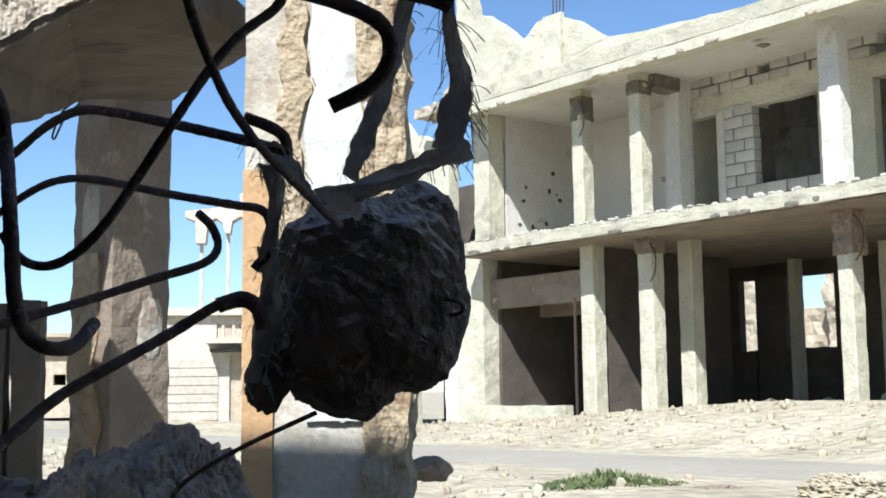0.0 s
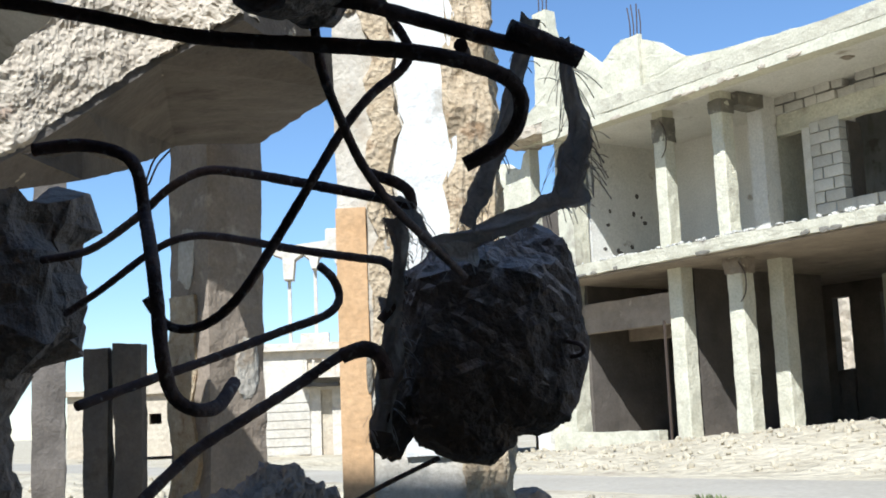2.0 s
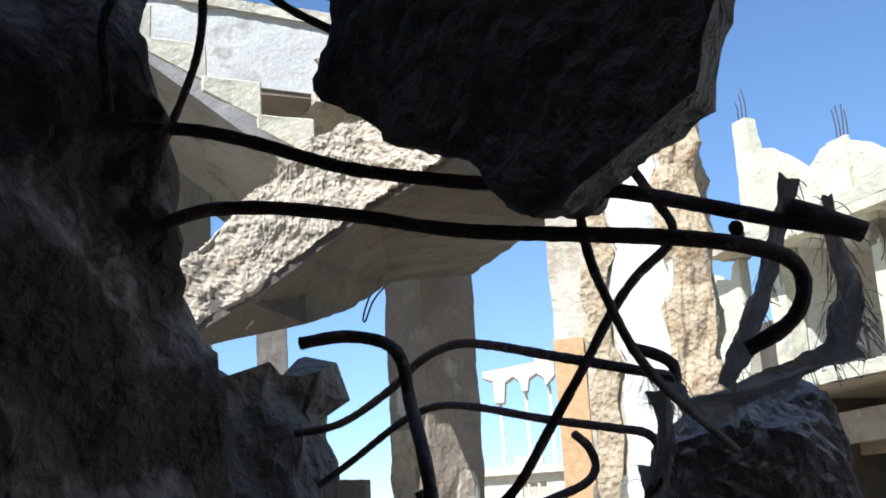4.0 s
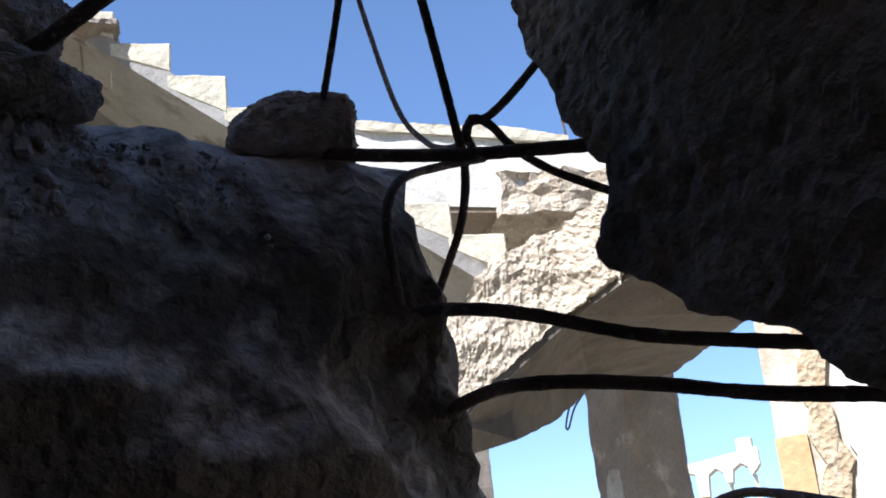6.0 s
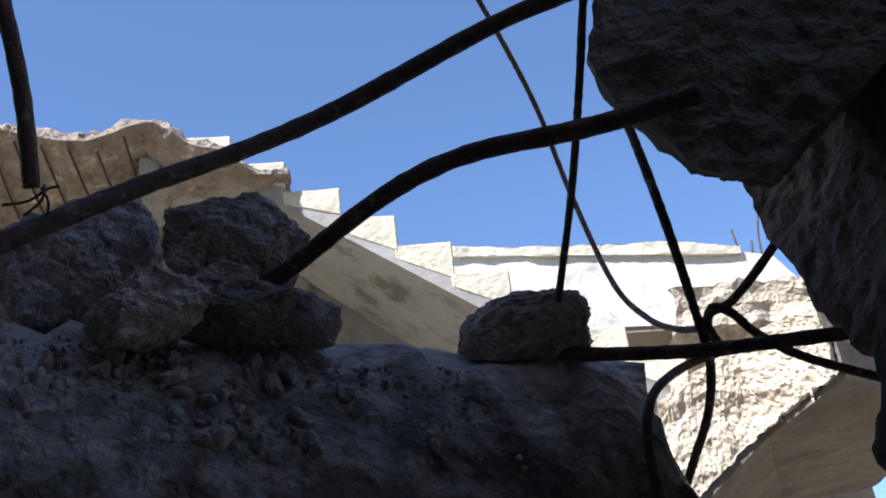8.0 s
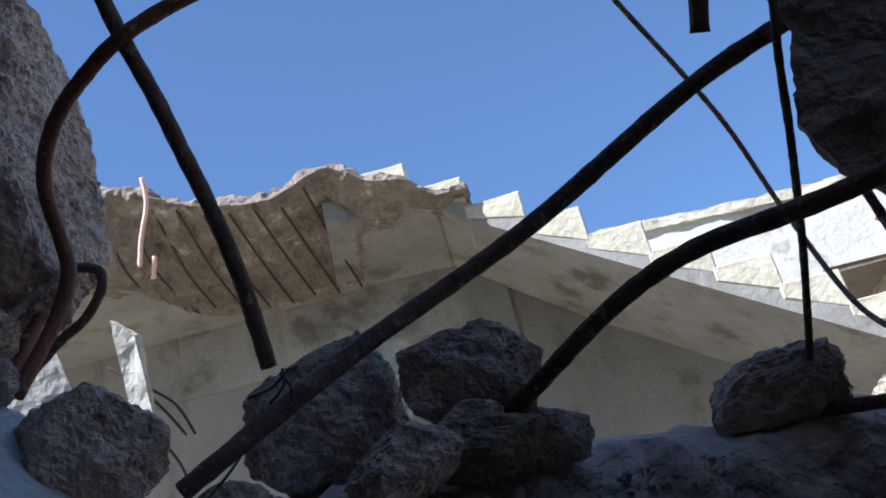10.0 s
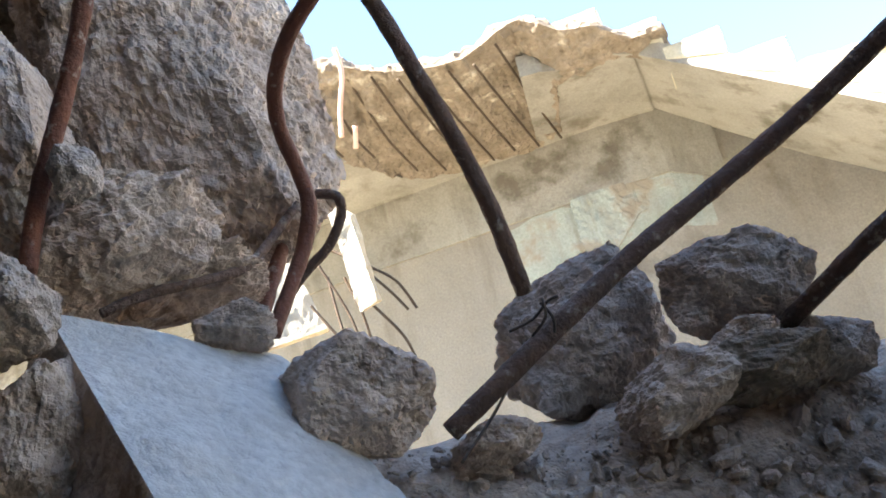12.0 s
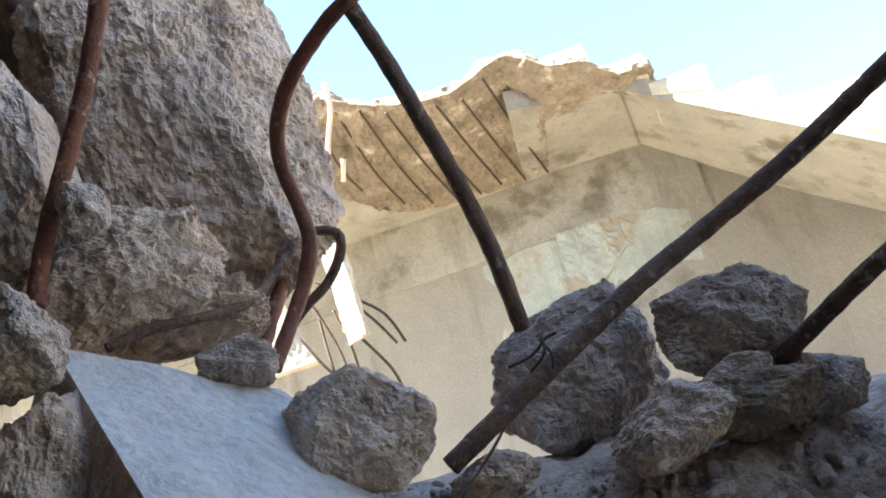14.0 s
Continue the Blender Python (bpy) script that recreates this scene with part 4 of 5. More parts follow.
rebar([(-0.441, 0.675, 1.353), (-0.436, 0.677, 1.354), (-0.403, 0.692, 1.351), (-0.370, 0.708, 1.343), (-0.336, 0.722, 1.331), (-0.299, 0.725, 1.318), (-0.226, 0.714, 1.297), (-0.135, 0.666, 1.266), (-0.087, 0.683, 1.256), (-0.039, 0.692, 1.242), (0.003, 0.697, 1.231)])
rebar([(-0.435, 0.698, 1.288), (-0.430, 0.699, 1.293), (-0.413, 0.705, 1.299), (-0.399, 0.720, 1.304), (-0.360, 0.724, 1.300), (-0.305, 0.732, 1.289), (-0.231, 0.721, 1.267), (-0.098, 0.668, 1.233), (-0.047, 0.682, 1.222), (-0.031, 0.694, 1.211), (-0.032, 0.698, 1.194), (-0.043, 0.701, 1.181), (-0.066, 0.703, 1.170)], 0.0068)
rebar([(-0.035, 0.685, 1.248), (-0.016, 0.691, 1.241), (0.007, 0.697, 1.230)], 0.0085, label="stub of thick rusted bar")
rebar([(-0.064, 0.678, 1.237), (-0.063, 0.708, 1.240)], 0.006, label="cut end of a rusted bar")
rebar([(-0.154, 0.684, 1.299), (-0.155, 0.694, 1.270), (-0.152, 0.704, 1.235), (-0.143, 0.722, 1.205), (-0.134, 0.748, 1.182), (-0.120, 0.783, 1.162), (-0.103, 0.846, 1.147), (-0.081, 0.929, 1.129)], 0.0044, label=STIRRUP)
rebar([(-0.134, 0.763, 1.324), (-0.114, 0.766, 1.287), (-0.103, 0.763, 1.265), (-0.108, 0.766, 1.252), (-0.129, 0.759, 1.233), (-0.147, 0.752, 1.209), (-0.167, 0.745, 1.175), (-0.193, 0.756, 1.140), (-0.216, 0.755, 1.106), (-0.240, 0.772, 1.090), (-0.266, 0.796, 1.086), (-0.281, 0.792, 1.091), (-0.292, 0.788, 1.108)], 0.0046, label=STIRRUP)
rebar([(-0.385, 0.819, 1.224), (-0.351, 0.820, 1.226), (-0.322, 0.822, 1.219), (-0.308, 0.819, 1.204), (-0.305, 0.826, 1.174), (-0.281, 0.769, 1.128), (-0.273, 0.755, 1.089), (-0.268, 0.749, 1.059), (-0.268, 0.771, 1.040), (-0.256, 0.776, 1.031), (-0.246, 0.799, 1.033), (-0.245, 0.841, 1.050)], 0.0068)
rebar([(-0.535, 1.194, 1.200), (-0.477, 1.172, 1.204), (-0.407, 1.108, 1.222), (-0.365, 1.085, 1.246), (-0.321, 1.043, 1.251), (-0.283, 1.012, 1.242), (-0.223, 0.955, 1.219), (-0.174, 0.924, 1.202), (-0.133, 0.910, 1.189), (-0.120, 0.911, 1.185)], 0.0058)
rebar([(-0.150, 0.895, 1.209), (-0.131, 0.898, 1.202), (-0.120, 0.900, 1.194), (-0.119, 0.911, 1.185)], 0.0062, label="hooked end of a rusted bar")
rebar([(-0.600, 1.239, 1.126), (-0.553, 1.237, 1.134), (-0.494, 1.235, 1.166), (-0.416, 1.192, 1.203), (-0.371, 1.162, 1.211), (-0.322, 1.123, 1.202), (-0.245, 1.060, 1.178), (-0.179, 1.020, 1.161), (-0.150, 0.984, 1.151), (-0.141, 0.976, 1.136), (-0.141, 0.977, 1.119), (-0.155, 0.977, 1.101)], 0.0054)
rebar([(-0.227, 1.105, 1.167), (-0.217, 1.119, 1.156), (-0.212, 1.122, 1.137), (-0.223, 1.111, 1.121), (-0.264, 1.084, 1.104), (-0.309, 1.032, 1.081), (-0.348, 0.978, 1.062), (-0.391, 0.919, 1.040)], 0.0058)
rebar([(-0.380, 0.944, 0.936), (-0.361, 0.985, 0.961), (-0.330, 1.028, 0.998), (-0.291, 1.060, 1.026), (-0.251, 1.100, 1.055), (-0.213, 1.117, 1.081), (-0.192, 1.130, 1.090), (-0.175, 1.134, 1.083), (-0.171, 1.135, 1.066)], 0.0072, label="thick rusted bar with a hooked end")
rebar([(-0.211, 1.119, 1.082), (-0.190, 1.121, 1.088), (-0.177, 1.123, 1.083), (-0.171, 1.125, 1.072), (-0.169, 1.126, 1.059)], 0.0108, label="swollen hooked end of a rusted bar")
rebar([(-0.291, 1.261, 0.881), (-0.266, 1.249, 0.912), (-0.207, 1.242, 0.946), (-0.131, 1.233, 0.980)], 0.0036, label="thin dark steel rod")
rebar([(0.003, 1.167, 1.089), (0.015, 1.157, 1.085), (0.019, 1.157, 1.079), (0.015, 1.168, 1.075), (0.004, 1.178, 1.074)], 0.003, label="small loop of wire in the hanging lump")
rebar([(-0.572, 0.661, 1.509), (-0.541, 0.670, 1.499), (-0.486, 0.690, 1.485), (-0.413, 0.700, 1.468), (-0.367, 0.714, 1.464), (-0.316, 0.727, 1.459)], 0.0068)
rebar([(-0.330, 0.470, 1.735), (-0.352, 0.490, 1.675), (-0.380, 0.520, 1.633), (-0.403, 0.549, 1.601), (-0.445, 0.607, 1.563), (-0.487, 0.652, 1.514)], 0.0036, label=STIRRUP)
rebar([(-0.600, 0.720, 2.03), (-0.594, 0.795, 1.948), (-0.587, 0.854, 1.882), (-0.590, 0.913, 1.837), (-0.584, 0.943, 1.754), (-0.550, 0.922, 1.638), (-0.513, 0.892, 1.581), (-0.470, 0.833, 1.540), (-0.430, 0.768, 1.509)], 0.0038, label=STIRRUP)
rebar([(-0.418, 0.633, 1.673), (-0.409, 0.642, 1.609), (-0.401, 0.647, 1.542), (-0.408, 0.692, 1.491), (-0.415, 0.722, 1.467), (-0.435, 0.757, 1.444), (-0.463, 0.788, 1.422), (-0.495, 0.808, 1.385)], 0.0046, label=STIRRUP)
rebar([(-0.334, 0.745, 1.565), (-0.375, 0.742, 1.527), (-0.397, 0.734, 1.507), (-0.407, 0.727, 1.503), (-0.412, 0.724, 1.494), (-0.410, 0.735, 1.481)], 0.0046, label=STIRRUP)
rebar([(-0.415, 0.733, 1.496), (-0.407, 0.726, 1.505), (-0.397, 0.736, 1.501), (-0.388, 0.755, 1.488), (-0.364, 0.768, 1.467), (-0.321, 0.795, 1.445)], 0.0046, label=STIRRUP)
rebar([(-0.404, 0.733, 1.475), (-0.420, 0.691, 1.458), (-0.419, 0.624, 1.426), (-0.419, 0.598, 1.404), (-0.421, 0.593, 1.383), (-0.422, 0.598, 1.365), (-0.423, 0.606, 1.337)], 0.0042, label=STIRRUP)
rebar([(-0.709, 0.320, 1.495), (-0.672, 0.376, 1.537), (-0.643, 0.425, 1.572), (-0.605, 0.474, 1.603), (-0.552, 0.511, 1.630), (-0.451, 0.558, 1.676), (-0.383, 0.592, 1.697), (-0.332, 0.619, 1.714)], 0.0086)
rebar([(-0.645, 0.505, 1.500), (-0.620, 0.500, 1.515), (-0.583, 0.498, 1.526), (-0.527, 0.491, 1.538), (-0.485, 0.489, 1.544), (-0.449, 0.494, 1.546), (-0.403, 0.500, 1.540), (-0.369, 0.503, 1.536), (-0.320, 0.500, 1.530)], 0.0080)
rebar([(-0.652, 0.269, 1.787), (-0.654, 0.282, 1.758), (-0.655, 0.300, 1.722), (-0.656, 0.315, 1.686), (-0.662, 0.334, 1.654), (-0.670, 0.355, 1.610), (-0.686, 0.377, 1.567)], 0.0073)
rebar([(-0.560, 0.345, 1.784), (-0.588, 0.322, 1.774), (-0.616, 0.300, 1.766), (-0.640, 0.284, 1.758), (-0.657, 0.276, 1.752), (-0.677, 0.273, 1.748), (-0.709, 0.270, 1.738), (-0.742, 0.276, 1.727), (-0.761, 0.285, 1.711), (-0.776, 0.301, 1.692), (-0.783, 0.309, 1.670), (-0.792, 0.305, 1.645), (-0.799, 0.294, 1.620), (-0.803, 0.278, 1.590)], 0.0070, M_REDRUST, "curved bar with bright red rust")
rebar([(-0.699, 0.156, 1.779), (-0.715, 0.152, 1.744), (-0.730, 0.148, 1.717), (-0.745, 0.142, 1.689), (-0.758, 0.135, 1.661), (-0.768, 0.130, 1.635), (-0.774, 0.127, 1.613)], 0.0073, M_REDRUST, "flaking rusted bar with mortar crust")
rebar([(-0.825, 0.351, 1.754), (-0.832, 0.354, 1.740), (-0.838, 0.348, 1.715), (-0.845, 0.335, 1.693), (-0.844, 0.319, 1.666), (-0.841, 0.304, 1.639), (-0.835, 0.290, 1.614)], 0.0073, M_REDRUST, "bent bar with bright red rust")
rebar([(-0.891, 0.314, 1.677), (-0.889, 0.310, 1.661), (-0.886, 0.306, 1.644)], 0.0057, M_REDRUST, "short rusted bar end")
rebar([(-0.784, 0.167, 1.595), (-0.780, 0.193, 1.605), (-0.775, 0.223, 1.611), (-0.785, 0.259, 1.626), (-0.793, 0.287, 1.653), (-0.802, 0.312, 1.680)], 0.0042, M_RUST, "twisted rusted bar under the block")
rebar([(-0.841, 0.311, 1.627), (-0.826, 0.323, 1.643), (-0.812, 0.336, 1.656), (-0.799, 0.342, 1.673), (-0.795, 0.339, 1.684), (-0.808, 0.333, 1.692)], 0.0047, label="looped grey wire end by the bars")
rebar([(-0.424, 0.537, 1.691), (-0.414, 0.530, 1.707), (-0.393, 0.515, 1.737), (-0.360, 0.500, 1.78)], 0.0086, label="stub of rusted bar pointing down")


def wires(name, runs, radius, mat, label, category):
    """A bundle of thin wires as one thing."""
    ob = root(name, label, category)
    for pts in runs:
        tube("wire", pts, radius, mat, ob, sides=5)
    return ob


wires("tie_wire", [[(-0.694, 0.311, 1.474), (-0.693, 0.337, 1.497), (-0.689, 0.351, 1.514), (-0.686, 0.357, 1.526)], [(-0.671, 0.345, 1.537), (-0.661, 0.355, 1.540), (-0.653, 0.361, 1.547), (-0.648, 0.365, 1.548)], [(-0.665, 0.355, 1.532), (-0.653, 0.357, 1.538), (-0.654, 0.359, 1.549)], [(-0.655, 0.358, 1.547), (-0.651, 0.360, 1.537), (-0.657, 0.364, 1.531)]], 0.0009, M_WIRE, "thin twisted tie wire round a bar", "wire")
wires("wire_fan", [[(-2.086, 1.162, 2.301), (-2.043, 1.206, 2.250), (-2.008, 1.253, 2.198), (-2.008, 1.290, 2.138)], [(-2.051, 1.187, 2.260), (-2.024, 1.235, 2.193), (-2.018, 1.276, 2.139)], [(-2.053, 1.197, 2.186), (-2.043, 1.264, 2.100), (-2.046, 1.288, 2.048)], [(-2.109, 1.149, 2.273), (-2.095, 1.185, 2.168), (-2.091, 1.200, 2.091)], [(-2.110, 1.165, 2.249), (-2.108, 1.170, 2.161), (-2.104, 1.175, 2.101)], [(-2.125, 1.122, 2.192), (-2.107, 1.156, 2.124), (-2.099, 1.191, 2.087)], [(-2.071, 1.178, 2.231), (-2.067, 1.200, 2.150), (-2.080, 1.217, 2.091)]], 0.0032, M_WIRE, "frayed thin wires hanging from broken plaster", "wire")
wires("pink_cable", [[(-3.344, 2.197, 3.780), (-3.361, 2.215, 3.683), (-3.415, 2.209, 3.554), (-3.448, 2.212, 3.459)], [(-3.403, 2.251, 3.486), (-3.444, 2.260, 3.413)]], 0.010, M_PINK, "pink electric cable hanging from the torn landing", "cable")
wires("hanging_wire", [[(-1.971, 6.439, 2.602), (-2.057, 6.435, 2.511), (-2.113, 6.441, 2.399), (-2.123, 6.434, 2.419), (-2.069, 6.424, 2.543), (-1.975, 6.434, 2.618)]], 0.006, M_WIRE, "loop of dark wire hanging from the column head", "wire")
plate("hanging_plaster", [(-2.009, 1.129, 2.364), (-1.982, 1.162, 2.325), (-2.012, 1.203, 2.154), (-2.053, 1.186, 2.147)], 0.03, M_WHITESTRIP, M_BROKEN, "shard of white plaster hanging in wires", "plaster", 93)
plate("hanging_plaster", [(-2.228, 1.001, 2.335), (-2.162, 1.096, 2.360), (-2.151, 1.167, 2.154), (-2.228, 1.049, 2.137)], 0.03, M_WHITESTRIP, M_BROKEN, "sunlit shard of white plaster behind the bars", "plaster", 94)


# ---- torn sacking on the bars ----
def sacking(points, width, seed, label="grey torn sacking strip hung on the bars", flare=0.0):
    """A crumpled strip of cloth with ragged edges and fine loose threads."""
    rnd = random.Random(seed)
    pts = [Vector(p) for p in points]
    bm = bmesh.new()
    rows = []
    n, cols, narrow = 80, 12, width
    for i in range(n + 1):
        width = narrow * (1 + flare * (i / n) ** 2)
        t = i / n * (len(pts) - 1)
        k = min(int(t), len(pts) - 2)
        a, b, c, d = pts[max(k - 1, 0)], pts[k], pts[k + 1], pts[min(k + 2, len(pts) - 1)]
        u = t - k
        p = 0.5 * ((2 * b) + (c - a) * u + (2 * a - 5 * b + 4 * c - d) * u * u + (3 * b - a - 3 * c + d) * u ** 3)
        side = (c - b).normalized().cross(Vector((0.15, 1, 0.1))).normalized()
        w0 = width * (0.62 + 0.5 * noise.noise(p * 22 + Vector((seed, 0, 0))) + 0.16 * noise.noise(p * 80 + Vector((seed, 4, 0))))
        w1 = width * (0.62 + 0.5 * noise.noise(p * 22 + Vector((seed, 9, 0))) + 0.16 * noise.noise(p * 80 + Vector((seed, 14, 0))))
        row = []
        for j in range(cols + 1):
            v = j / cols * 2 - 1
            q = p + side * (w1 if v > 0 else w0) * v * 0.62 + Vector((0.1, 1, 0.0)) * width * (0.24 * math.cos(3.5 * v + i * 0.09) + 0.35 * noise.noise(p * 45 + Vector((v * 1.6, 0, seed))))
            row.append(bm.verts.new(q))
        rows.append(row)
    for a, b in zip(rows, rows[1:]):
        for j in range(cols):
            bm.faces.new((a[j], a[j + 1], b[j + 1], b[j]))
    bmesh.ops.solidify(bm, geom=bm.faces[:], thickness=0.001)
    cloth, bm = bm, bmesh.new()
    for _ in range(90):                          # frayed threads
        row = rows[rnd.randrange(len(rows))]
        p = row[rnd.choice((0, 0, cols, cols, rnd.randrange(cols)))].co.copy()
        d = Vector((rnd.uniform(-1, 1), rnd.uniform(-0.5, 0.5), rnd.uniform(-1, 0.3))).normalized() * width * rnd.uniform(0.15, 0.6)
        c = Vector((0.00035, 0, 0.00025))
        last = None
        for k in range(5):
            q = p + d * k / 4 + Vector((0, 0, -0.25 * width * (k / 4) ** 2))
            now = (bm.verts.new(q - c), bm.verts.new(q + c))
            if last:
                bm.faces.new((last[0], last[1], now[1], now[0]))
            last = now
    strip = tagged(part("sacking_strip", cloth, M_FIBRE, smooth=True), label, "sacking", "sacking strips")
    tagged(part("loose_threads", bm, M_FIBRE, strip), kind="stuff")
    return strip


sacking([(-0.019, 0.892, 1.325), (-0.034, 0.937, 1.285), (-0.048, 0.986, 1.257), (-0.065, 1.033, 1.228), (-0.083, 1.100, 1.195)], 0.022, 1)
sacking([(0.007, 0.898, 1.309), (0.009, 0.911, 1.268), (0.015, 0.918, 1.243), (0.010, 0.944, 1.222), (0.009, 0.980, 1.197)], 0.013, 2, "grey torn sacking bag hung on a bar", 2.2)
sacking([(-0.120, 1.129, 1.184), (-0.076, 1.121, 1.191), (-0.022, 1.101, 1.205), (0.027, 1.078, 1.219)], 0.026, 3)
sacking([(-0.133, 0.890, 1.189), (-0.122, 0.976, 1.179), (-0.110, 1.081, 1.171), (-0.077, 1.134, 1.174)], 0.026, 4)
sacking([(-0.136, 0.923, 1.178), (-0.133, 0.947, 1.160), (-0.140, 0.962, 1.125), (-0.148, 0.984, 1.098)], 0.016, 5)
sacking([(-0.161, 1.100, 1.133), (-0.162, 1.125, 1.093), (-0.170, 1.146, 1.052), (-0.177, 1.157, 1.009)], 0.030, 6, "frayed sacking clinging to the hanging lump")


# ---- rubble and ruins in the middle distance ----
# heaps take the darker concrete to stand for the shade they lie in
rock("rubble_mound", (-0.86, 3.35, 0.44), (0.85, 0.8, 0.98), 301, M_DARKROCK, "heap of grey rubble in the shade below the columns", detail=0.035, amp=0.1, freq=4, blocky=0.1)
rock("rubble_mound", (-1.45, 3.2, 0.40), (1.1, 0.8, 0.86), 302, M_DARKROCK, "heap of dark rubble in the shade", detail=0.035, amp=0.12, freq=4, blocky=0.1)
rock("ground_stone", (-0.080, 5.988, 0.622), (0.24, 0.2, 0.13), 303, M_DARKROCK, "dark squarish stone on the pale ground", detail=0.12)


rock("rubble_mound", (2.85, 8.15, 0.27), (1.1, 0.7, 0.34), 304, M_GROUND, "pale heap of stones beside the weeds", detail=0.05, amp=0.12, freq=5, blocky=0.1)
rock("rubble_mound", (2.0, 8.95, 0.22), (0.6, 0.3, 0.16), 305, M_DARKROCK, "low dark heap of debris by the weeds", detail=0.06, amp=0.12, freq=5, blocky=0.1)


def build_broken_pillar():
    # pillar and thin column are coloured dark to stand for shadow
    p = root("broken_pillar", "shaded stub of a concrete pillar with a slit", "column", pose(*(-2.186, 6.121, 0.963), 0, 0, 10))
    for x0, x1, h in ((-0.15, -0.03, 0.50), (0.0, 0.14, 0.52)):
        bm = box(x0, x1, -0.1, 0.1, -0.6, h)
        dense(bm, 0.08)
        roughen(bm, 0.012, 8, 311)
        part("pillar_half", bm, M_SHADED, p)
    q = root("thin_column", "thin shaded concrete column under the landing", "column", pose(*(-3.411, 8.227, 2.549), 0, 0, 20))
    bm = box(-0.11, 0.11, -0.1, 0.1, -2.6, 0.45)
    dense(bm, 0.12)
    roughen(bm, 0.014, 6, 312)
    part("column_body", bm, M_SHADED, q)


build_broken_pillar()


def far_house(name, base, size, turn, mat, label, openings, seed, extras=()):
    """A plain house with walls, roof slab and recessed openings (x0, x1, z0, z1) in its front."""
    h = root(name, label, "house", pose(*base, 0, 0, turn))
    w, d, t = size
    xs = sorted({0, w, *[o[0] for o in openings], *[o[1] for o in openings]})
    zs = sorted({0, t, *[o[2] for o in openings], *[o[3] for o in openings]})
    for x0, x1 in zip(xs, xs[1:]):
        for z0, z1 in zip(zs, zs[1:]):
            if not any(o[0] <= x0 and x1 <= o[1] and o[2] <= z0 and z1 <= o[3] for o in openings):
                part("front_wall", box(x0, x1, 0, 0.25, z0, z1), mat, h)
    part("side_wall", box(0, 0.25, 0.26, d, 0, t), mat, h)
    part("side_wall", box(w - 0.25, w, 0.26, d, 0, t), mat, h)
    part("rear_wall", box(0, w, d, d + 0.2, 0, t), mat, h)
    part("roof", box(-0.15, w + 0.15, -0.2, d + 0.2, t, t + 0.18), mat, h)
    # near-black panels stand for the unlit rooms behind doors and windows
    for o in openings:
        part("opening", box(o[0], o[1], 1.2, 1.25, o[2], o[3]), M_FARDARK, h)
    return h


house = far_house("white_house", (-6.842, 29.201, 0.281), (4.6, 5, 2.62), 4, M_FARWHITE, "white rendered house with shop shutter and balcony", [(1.62, 1.9, 0.0, 1.65), (1.3, 1.9, 2.02, 2.42)], 1)
for i in range(7):
    part("shutter_slat", box(0.12, 1.35, -0.03, 0.0, 0.1 + 0.21 * i, 0.29 + 0.21 * i), M_SHUTTER, house)
part("awning", box(1.2, 2.1, -0.5, -0.02, 1.72, 1.80), M_FARDARK, house, "torn dark awning")
part("balcony", box(1.1, 4.4, -0.7, 0.0, 1.92, 2.05), M_FARWHITE, house)
for x in (1.25, 1.5, 1.75, 2.0):
    part("baluster", box(x, x + 0.06, -0.65, -0.58, 2.05, 2.35), M_FARWHITE, house)
far_house("low_house", (-15.438, 39.053, 0.297), (3.6, 5, 2.05), 6, M_FARWALL, "low limestone house with dark door and window", [(1.6, 1.9, 0.0, 1.4), (2.7, 3.1, 1.05, 1.4)], 2)
far_house("low_house", (-15.459, 49.643, 0.216), (4.6, 5, 2.1), -5, M_FARWALL, "low limestone house behind the columns", [(0.6, 1.0, 0.4, 1.3), (2.2, 3.0, 0.0, 1.6)], 3)
far_house("low_house", (-20.417, 56.434, 1.154), (5.5, 5, 2.6), 8, M_FARWALL, "low limestone house on the horizon", [(0.8, 1.6, 0.5, 1.4), (2.4, 3.2, 0.4, 1.4)], 4)


def build_arcade():
    a = root("arched_ruin", "pale ruin with round arches on thin posts", "ruin", pose(*(-6.294, 29.277, 2.942), 0, 0, 6))
    top = profile([(-0.05, 2.55), (1.75, 2.75), (1.75, 2.35), (1.52, 2.1), (1.46, 2.3), (1.3, 2.42), (1.1, 2.3), (1.05, 2.0), (0.92, 2.0), (0.86, 2.25), (0.7, 2.38), (0.5, 2.25), (0.45, 1.75), (0.22, 1.75), (0.2, 2.3), (-0.05, 2.4)], 0, 0.5)
    part("arch_wall", top, M_FARWHITE, a)
    for x, z in ((0.30, 1.76), (0.95, 2.01), (1.55, 2.12)):
        part("post", box(x, x + 0.08, 0.2, 0.3, 0.1, z), M_FARWHITE, a)
    part("parapet", box(0.6, 1.3, 0.1, 0.4, 0.1, 0.4), M_FARWHITE, a)
    part("base_wall", box(-1.2, 3.2, 0, 3.0, -3.9, 0.1), M_FARWALL, a)
    part("water_tank", box(1.2, 1.6, 1.2, 1.6, 2.7, 3.2, 0.03), M_FARWHITE, a)


build_arcade()


def build_poles():
    for px, dist in ((153, 45), (113, 60)):
        p = Vector((-12.807, 43.122, 2.214)) if px == 153 else Vector((-18.060, 57.194, 2.624))
        ob = tube("utility_pole", [(p.x, p.y, 0.1), (p.x, p.y, 1.6), (p.x, p.y, 3.9)], 0.05, M_WIRE, None, "thin dark utility pole", "pole", "utility poles", sides=6)


build_poles()


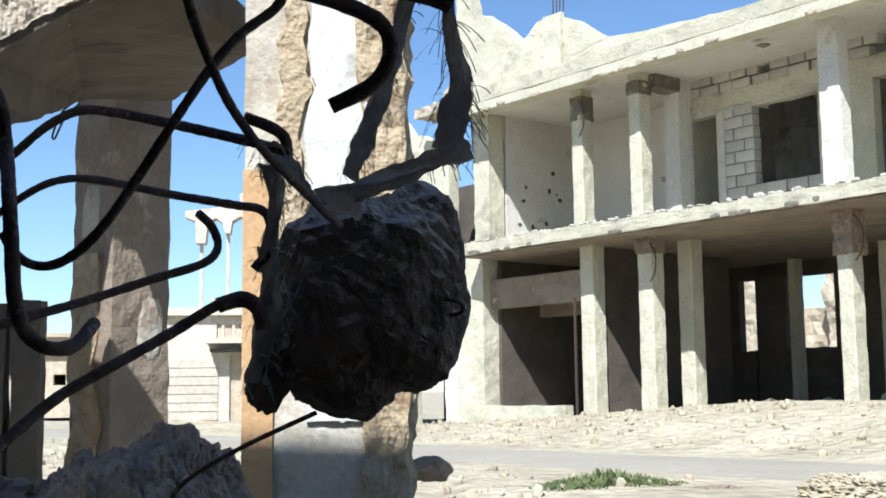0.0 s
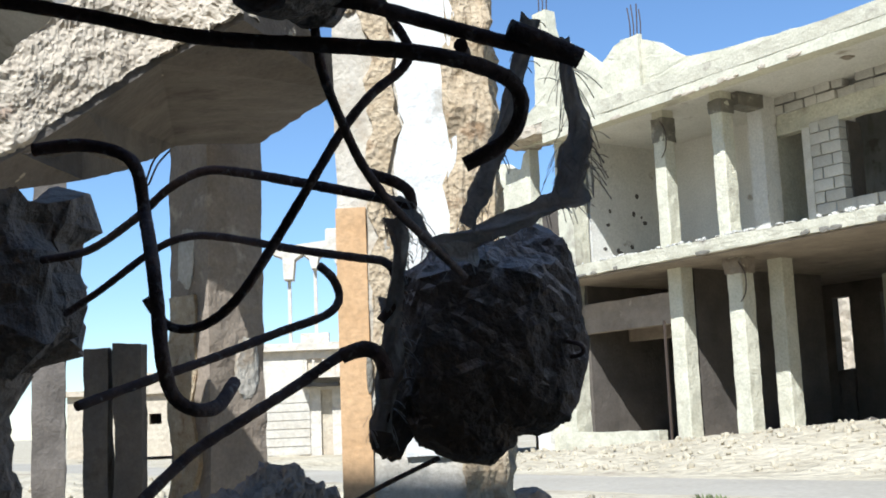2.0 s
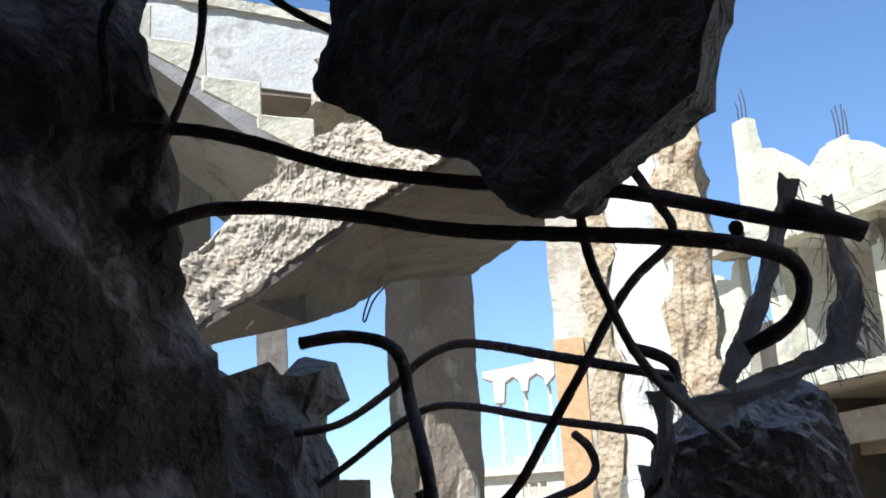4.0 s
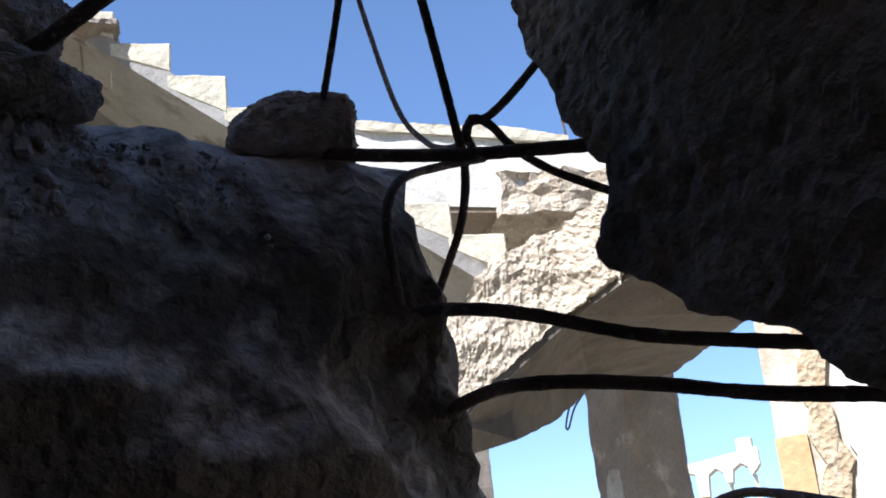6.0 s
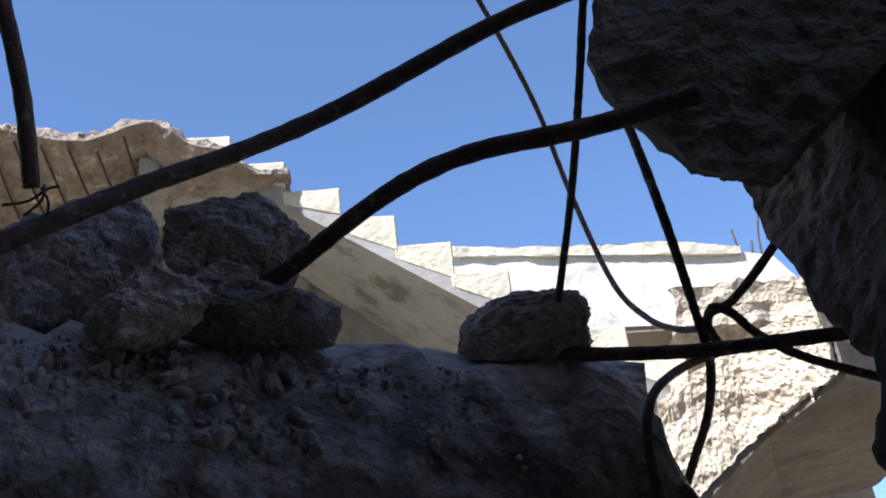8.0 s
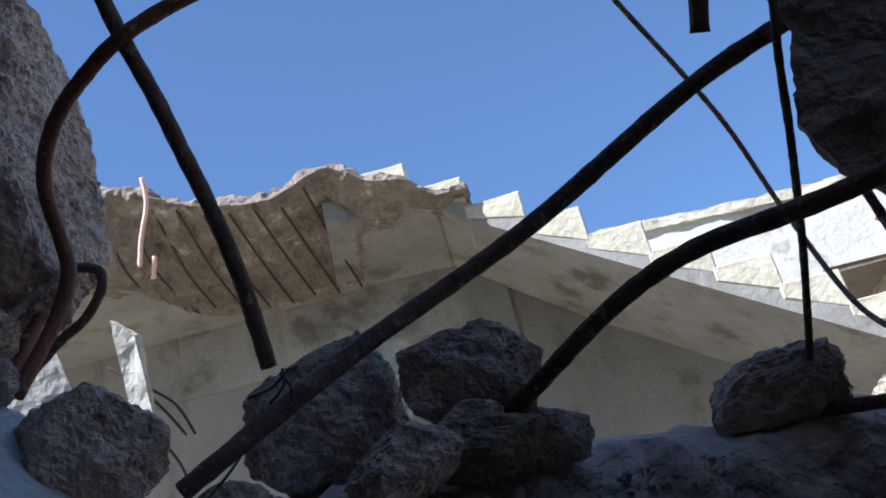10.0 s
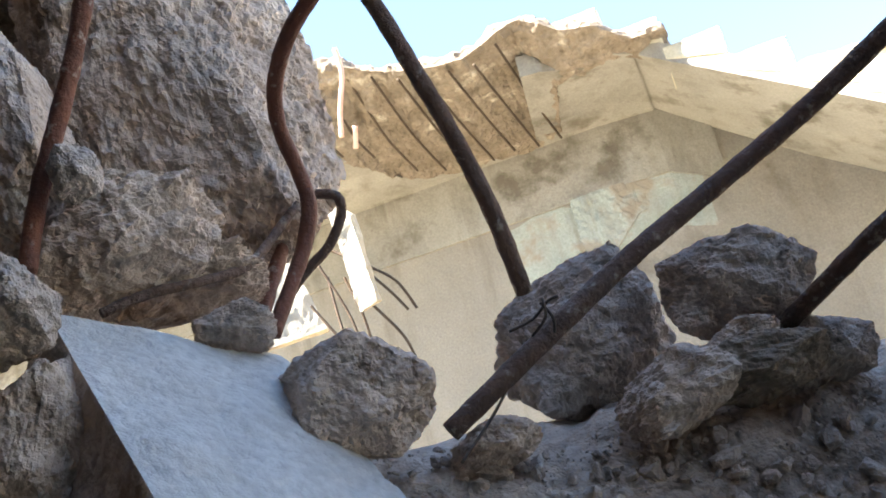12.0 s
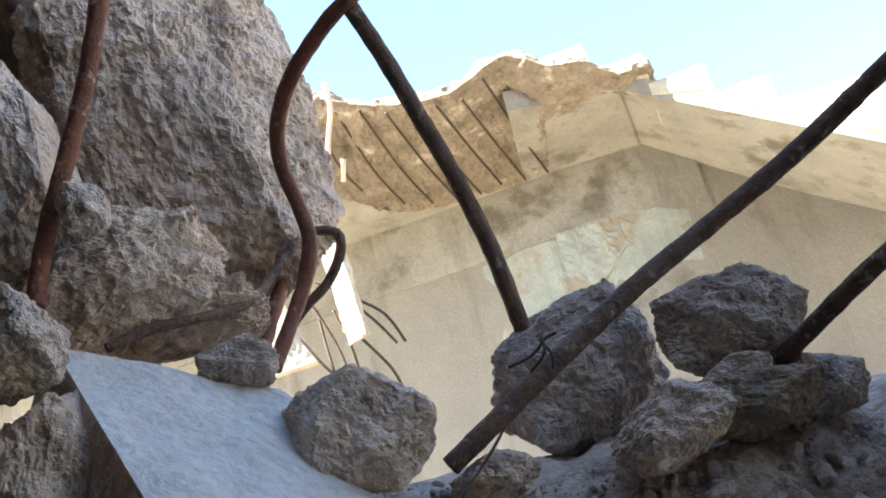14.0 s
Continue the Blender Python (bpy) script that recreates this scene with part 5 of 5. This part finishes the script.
def build_rear_ruin():
    """The sunlit ruin seen through the open back of the building."""
    r = root("rear_ruin", "sunlit broken walls behind the open ground floor", "ruin", BLD)
    for x0, x1, y, z, s in ((-12.8, -10.9, 17.0, 5.2, 1), (-10.4, -8.6, 17.8, 3.4, 2), (-9.0, -6.0, 17.2, 5.6, 3)):
        bm = box(x0, x1, y, y + 0.4, 0.1, z)
        dense(bm, 0.3)
        roughen(bm, 0.14, 1.6, 320 + s, ridge=0.5)
        part("broken_wall", bm, M_FARWALL, r)


build_rear_ruin()


def build_weeds():
    rnd = random.Random(11)
    bm = bmesh.new()
    c = Vector((1.24, 9.40, 0.25))
    for _ in range(1500):
        a, r = rnd.uniform(0, 6.28), rnd.random() ** 0.7
        x, y = c.x + 0.62 * r * math.cos(a) * 1.0, c.y + 0.35 * r * math.sin(a)
        z = ground_height(x, y)
        h = rnd.uniform(0.03, 0.13) * (1.2 - r)
        lean = Vector((rnd.uniform(-0.6, 0.6), rnd.uniform(-0.6, 0.6), 1)) * h
        w = Vector((math.cos(a * 7), math.sin(a * 7), 0)) * rnd.uniform(0.008, 0.02)
        p = Vector((x, y, z - 0.01))
        v = [bm.verts.new(q) for q in (p, p + lean * 0.6 + w, p + lean, p + lean * 0.6 - w)]
        bm.faces.new(v)
    tagged(part("weeds", bm, M_GRASS), "low green weeds beside the street", "weeds", kind="stuff")


build_weeds()


def build_ground_rubble():
    rnd = random.Random(13)
    kinds = []
    for k in range(5):
        kinds.append(finish("stone", rock_mesh((1, 0.8, 0.6), 400 + k, 0.5, 0.1, 3), M_GROUND, False))
    verts, faces = [], []
    for _ in range(2600):
        s, q = rnd.uniform(-7, 6), rnd.random()
        y = -(0.0 + 3.4 * q) if rnd.random() < 0.6 else -(6.7 + 3.7 * q)
        p = BLD @ Vector((s, y, 0))
        z = ground_height(p.x, p.y)
        k = 0.02 + 0.12 * rnd.random() ** 5
        m = Matrix.LocRotScale((p.x, p.y, z + 0.1 * k), Euler((rnd.uniform(0, 6), rnd.uniform(0, 6), rnd.uniform(0, 6))), Vector((k, k, k)))
        me = kinds[rnd.randrange(5)]
        n0 = len(verts)
        verts += [m @ v.co for v in me.vertices]
        faces += [[n0 + i for i in f.vertices] for f in me.polygons]
    me = bpy.data.meshes.new("ground_rubble")
    me.from_pydata(verts, [], faces)
    me.materials.append(M_GROUND)
    for k in kinds:
        bpy.data.meshes.remove(k)
    tagged(new("ground_rubble", me), "pale broken stones scattered on the ground", "rubble", kind="stuff")


build_ground_rubble()


def build_slab_rubble():
    """Crumbs of concrete along the open edges of the upper floor."""
    rnd = random.Random(17)
    bm = bmesh.new()
    for i in range(110):
        own = rock_mesh((rnd.uniform(0.04, 0.16), rnd.uniform(0.04, 0.12), rnd.uniform(0.03, 0.09)), 500 + i, 0.6, 0.1, 3)
        own.transform(BLD @ pose(rnd.uniform(-5.1, 3.5), 0.06 + 0.35 * rnd.random() ** 2, 3.76, 0, 0, rnd.uniform(0, 360)))
        tmp = bpy.data.meshes.new("tmp")
        own.to_mesh(tmp)
        own.free()
        bm.from_mesh(tmp)
        bpy.data.meshes.remove(tmp)
    tagged(part("slab_rubble", bm, M_BLOCK), "pale concrete crumbs along the floor edge", "rubble", kind="stuff")


build_slab_rubble()
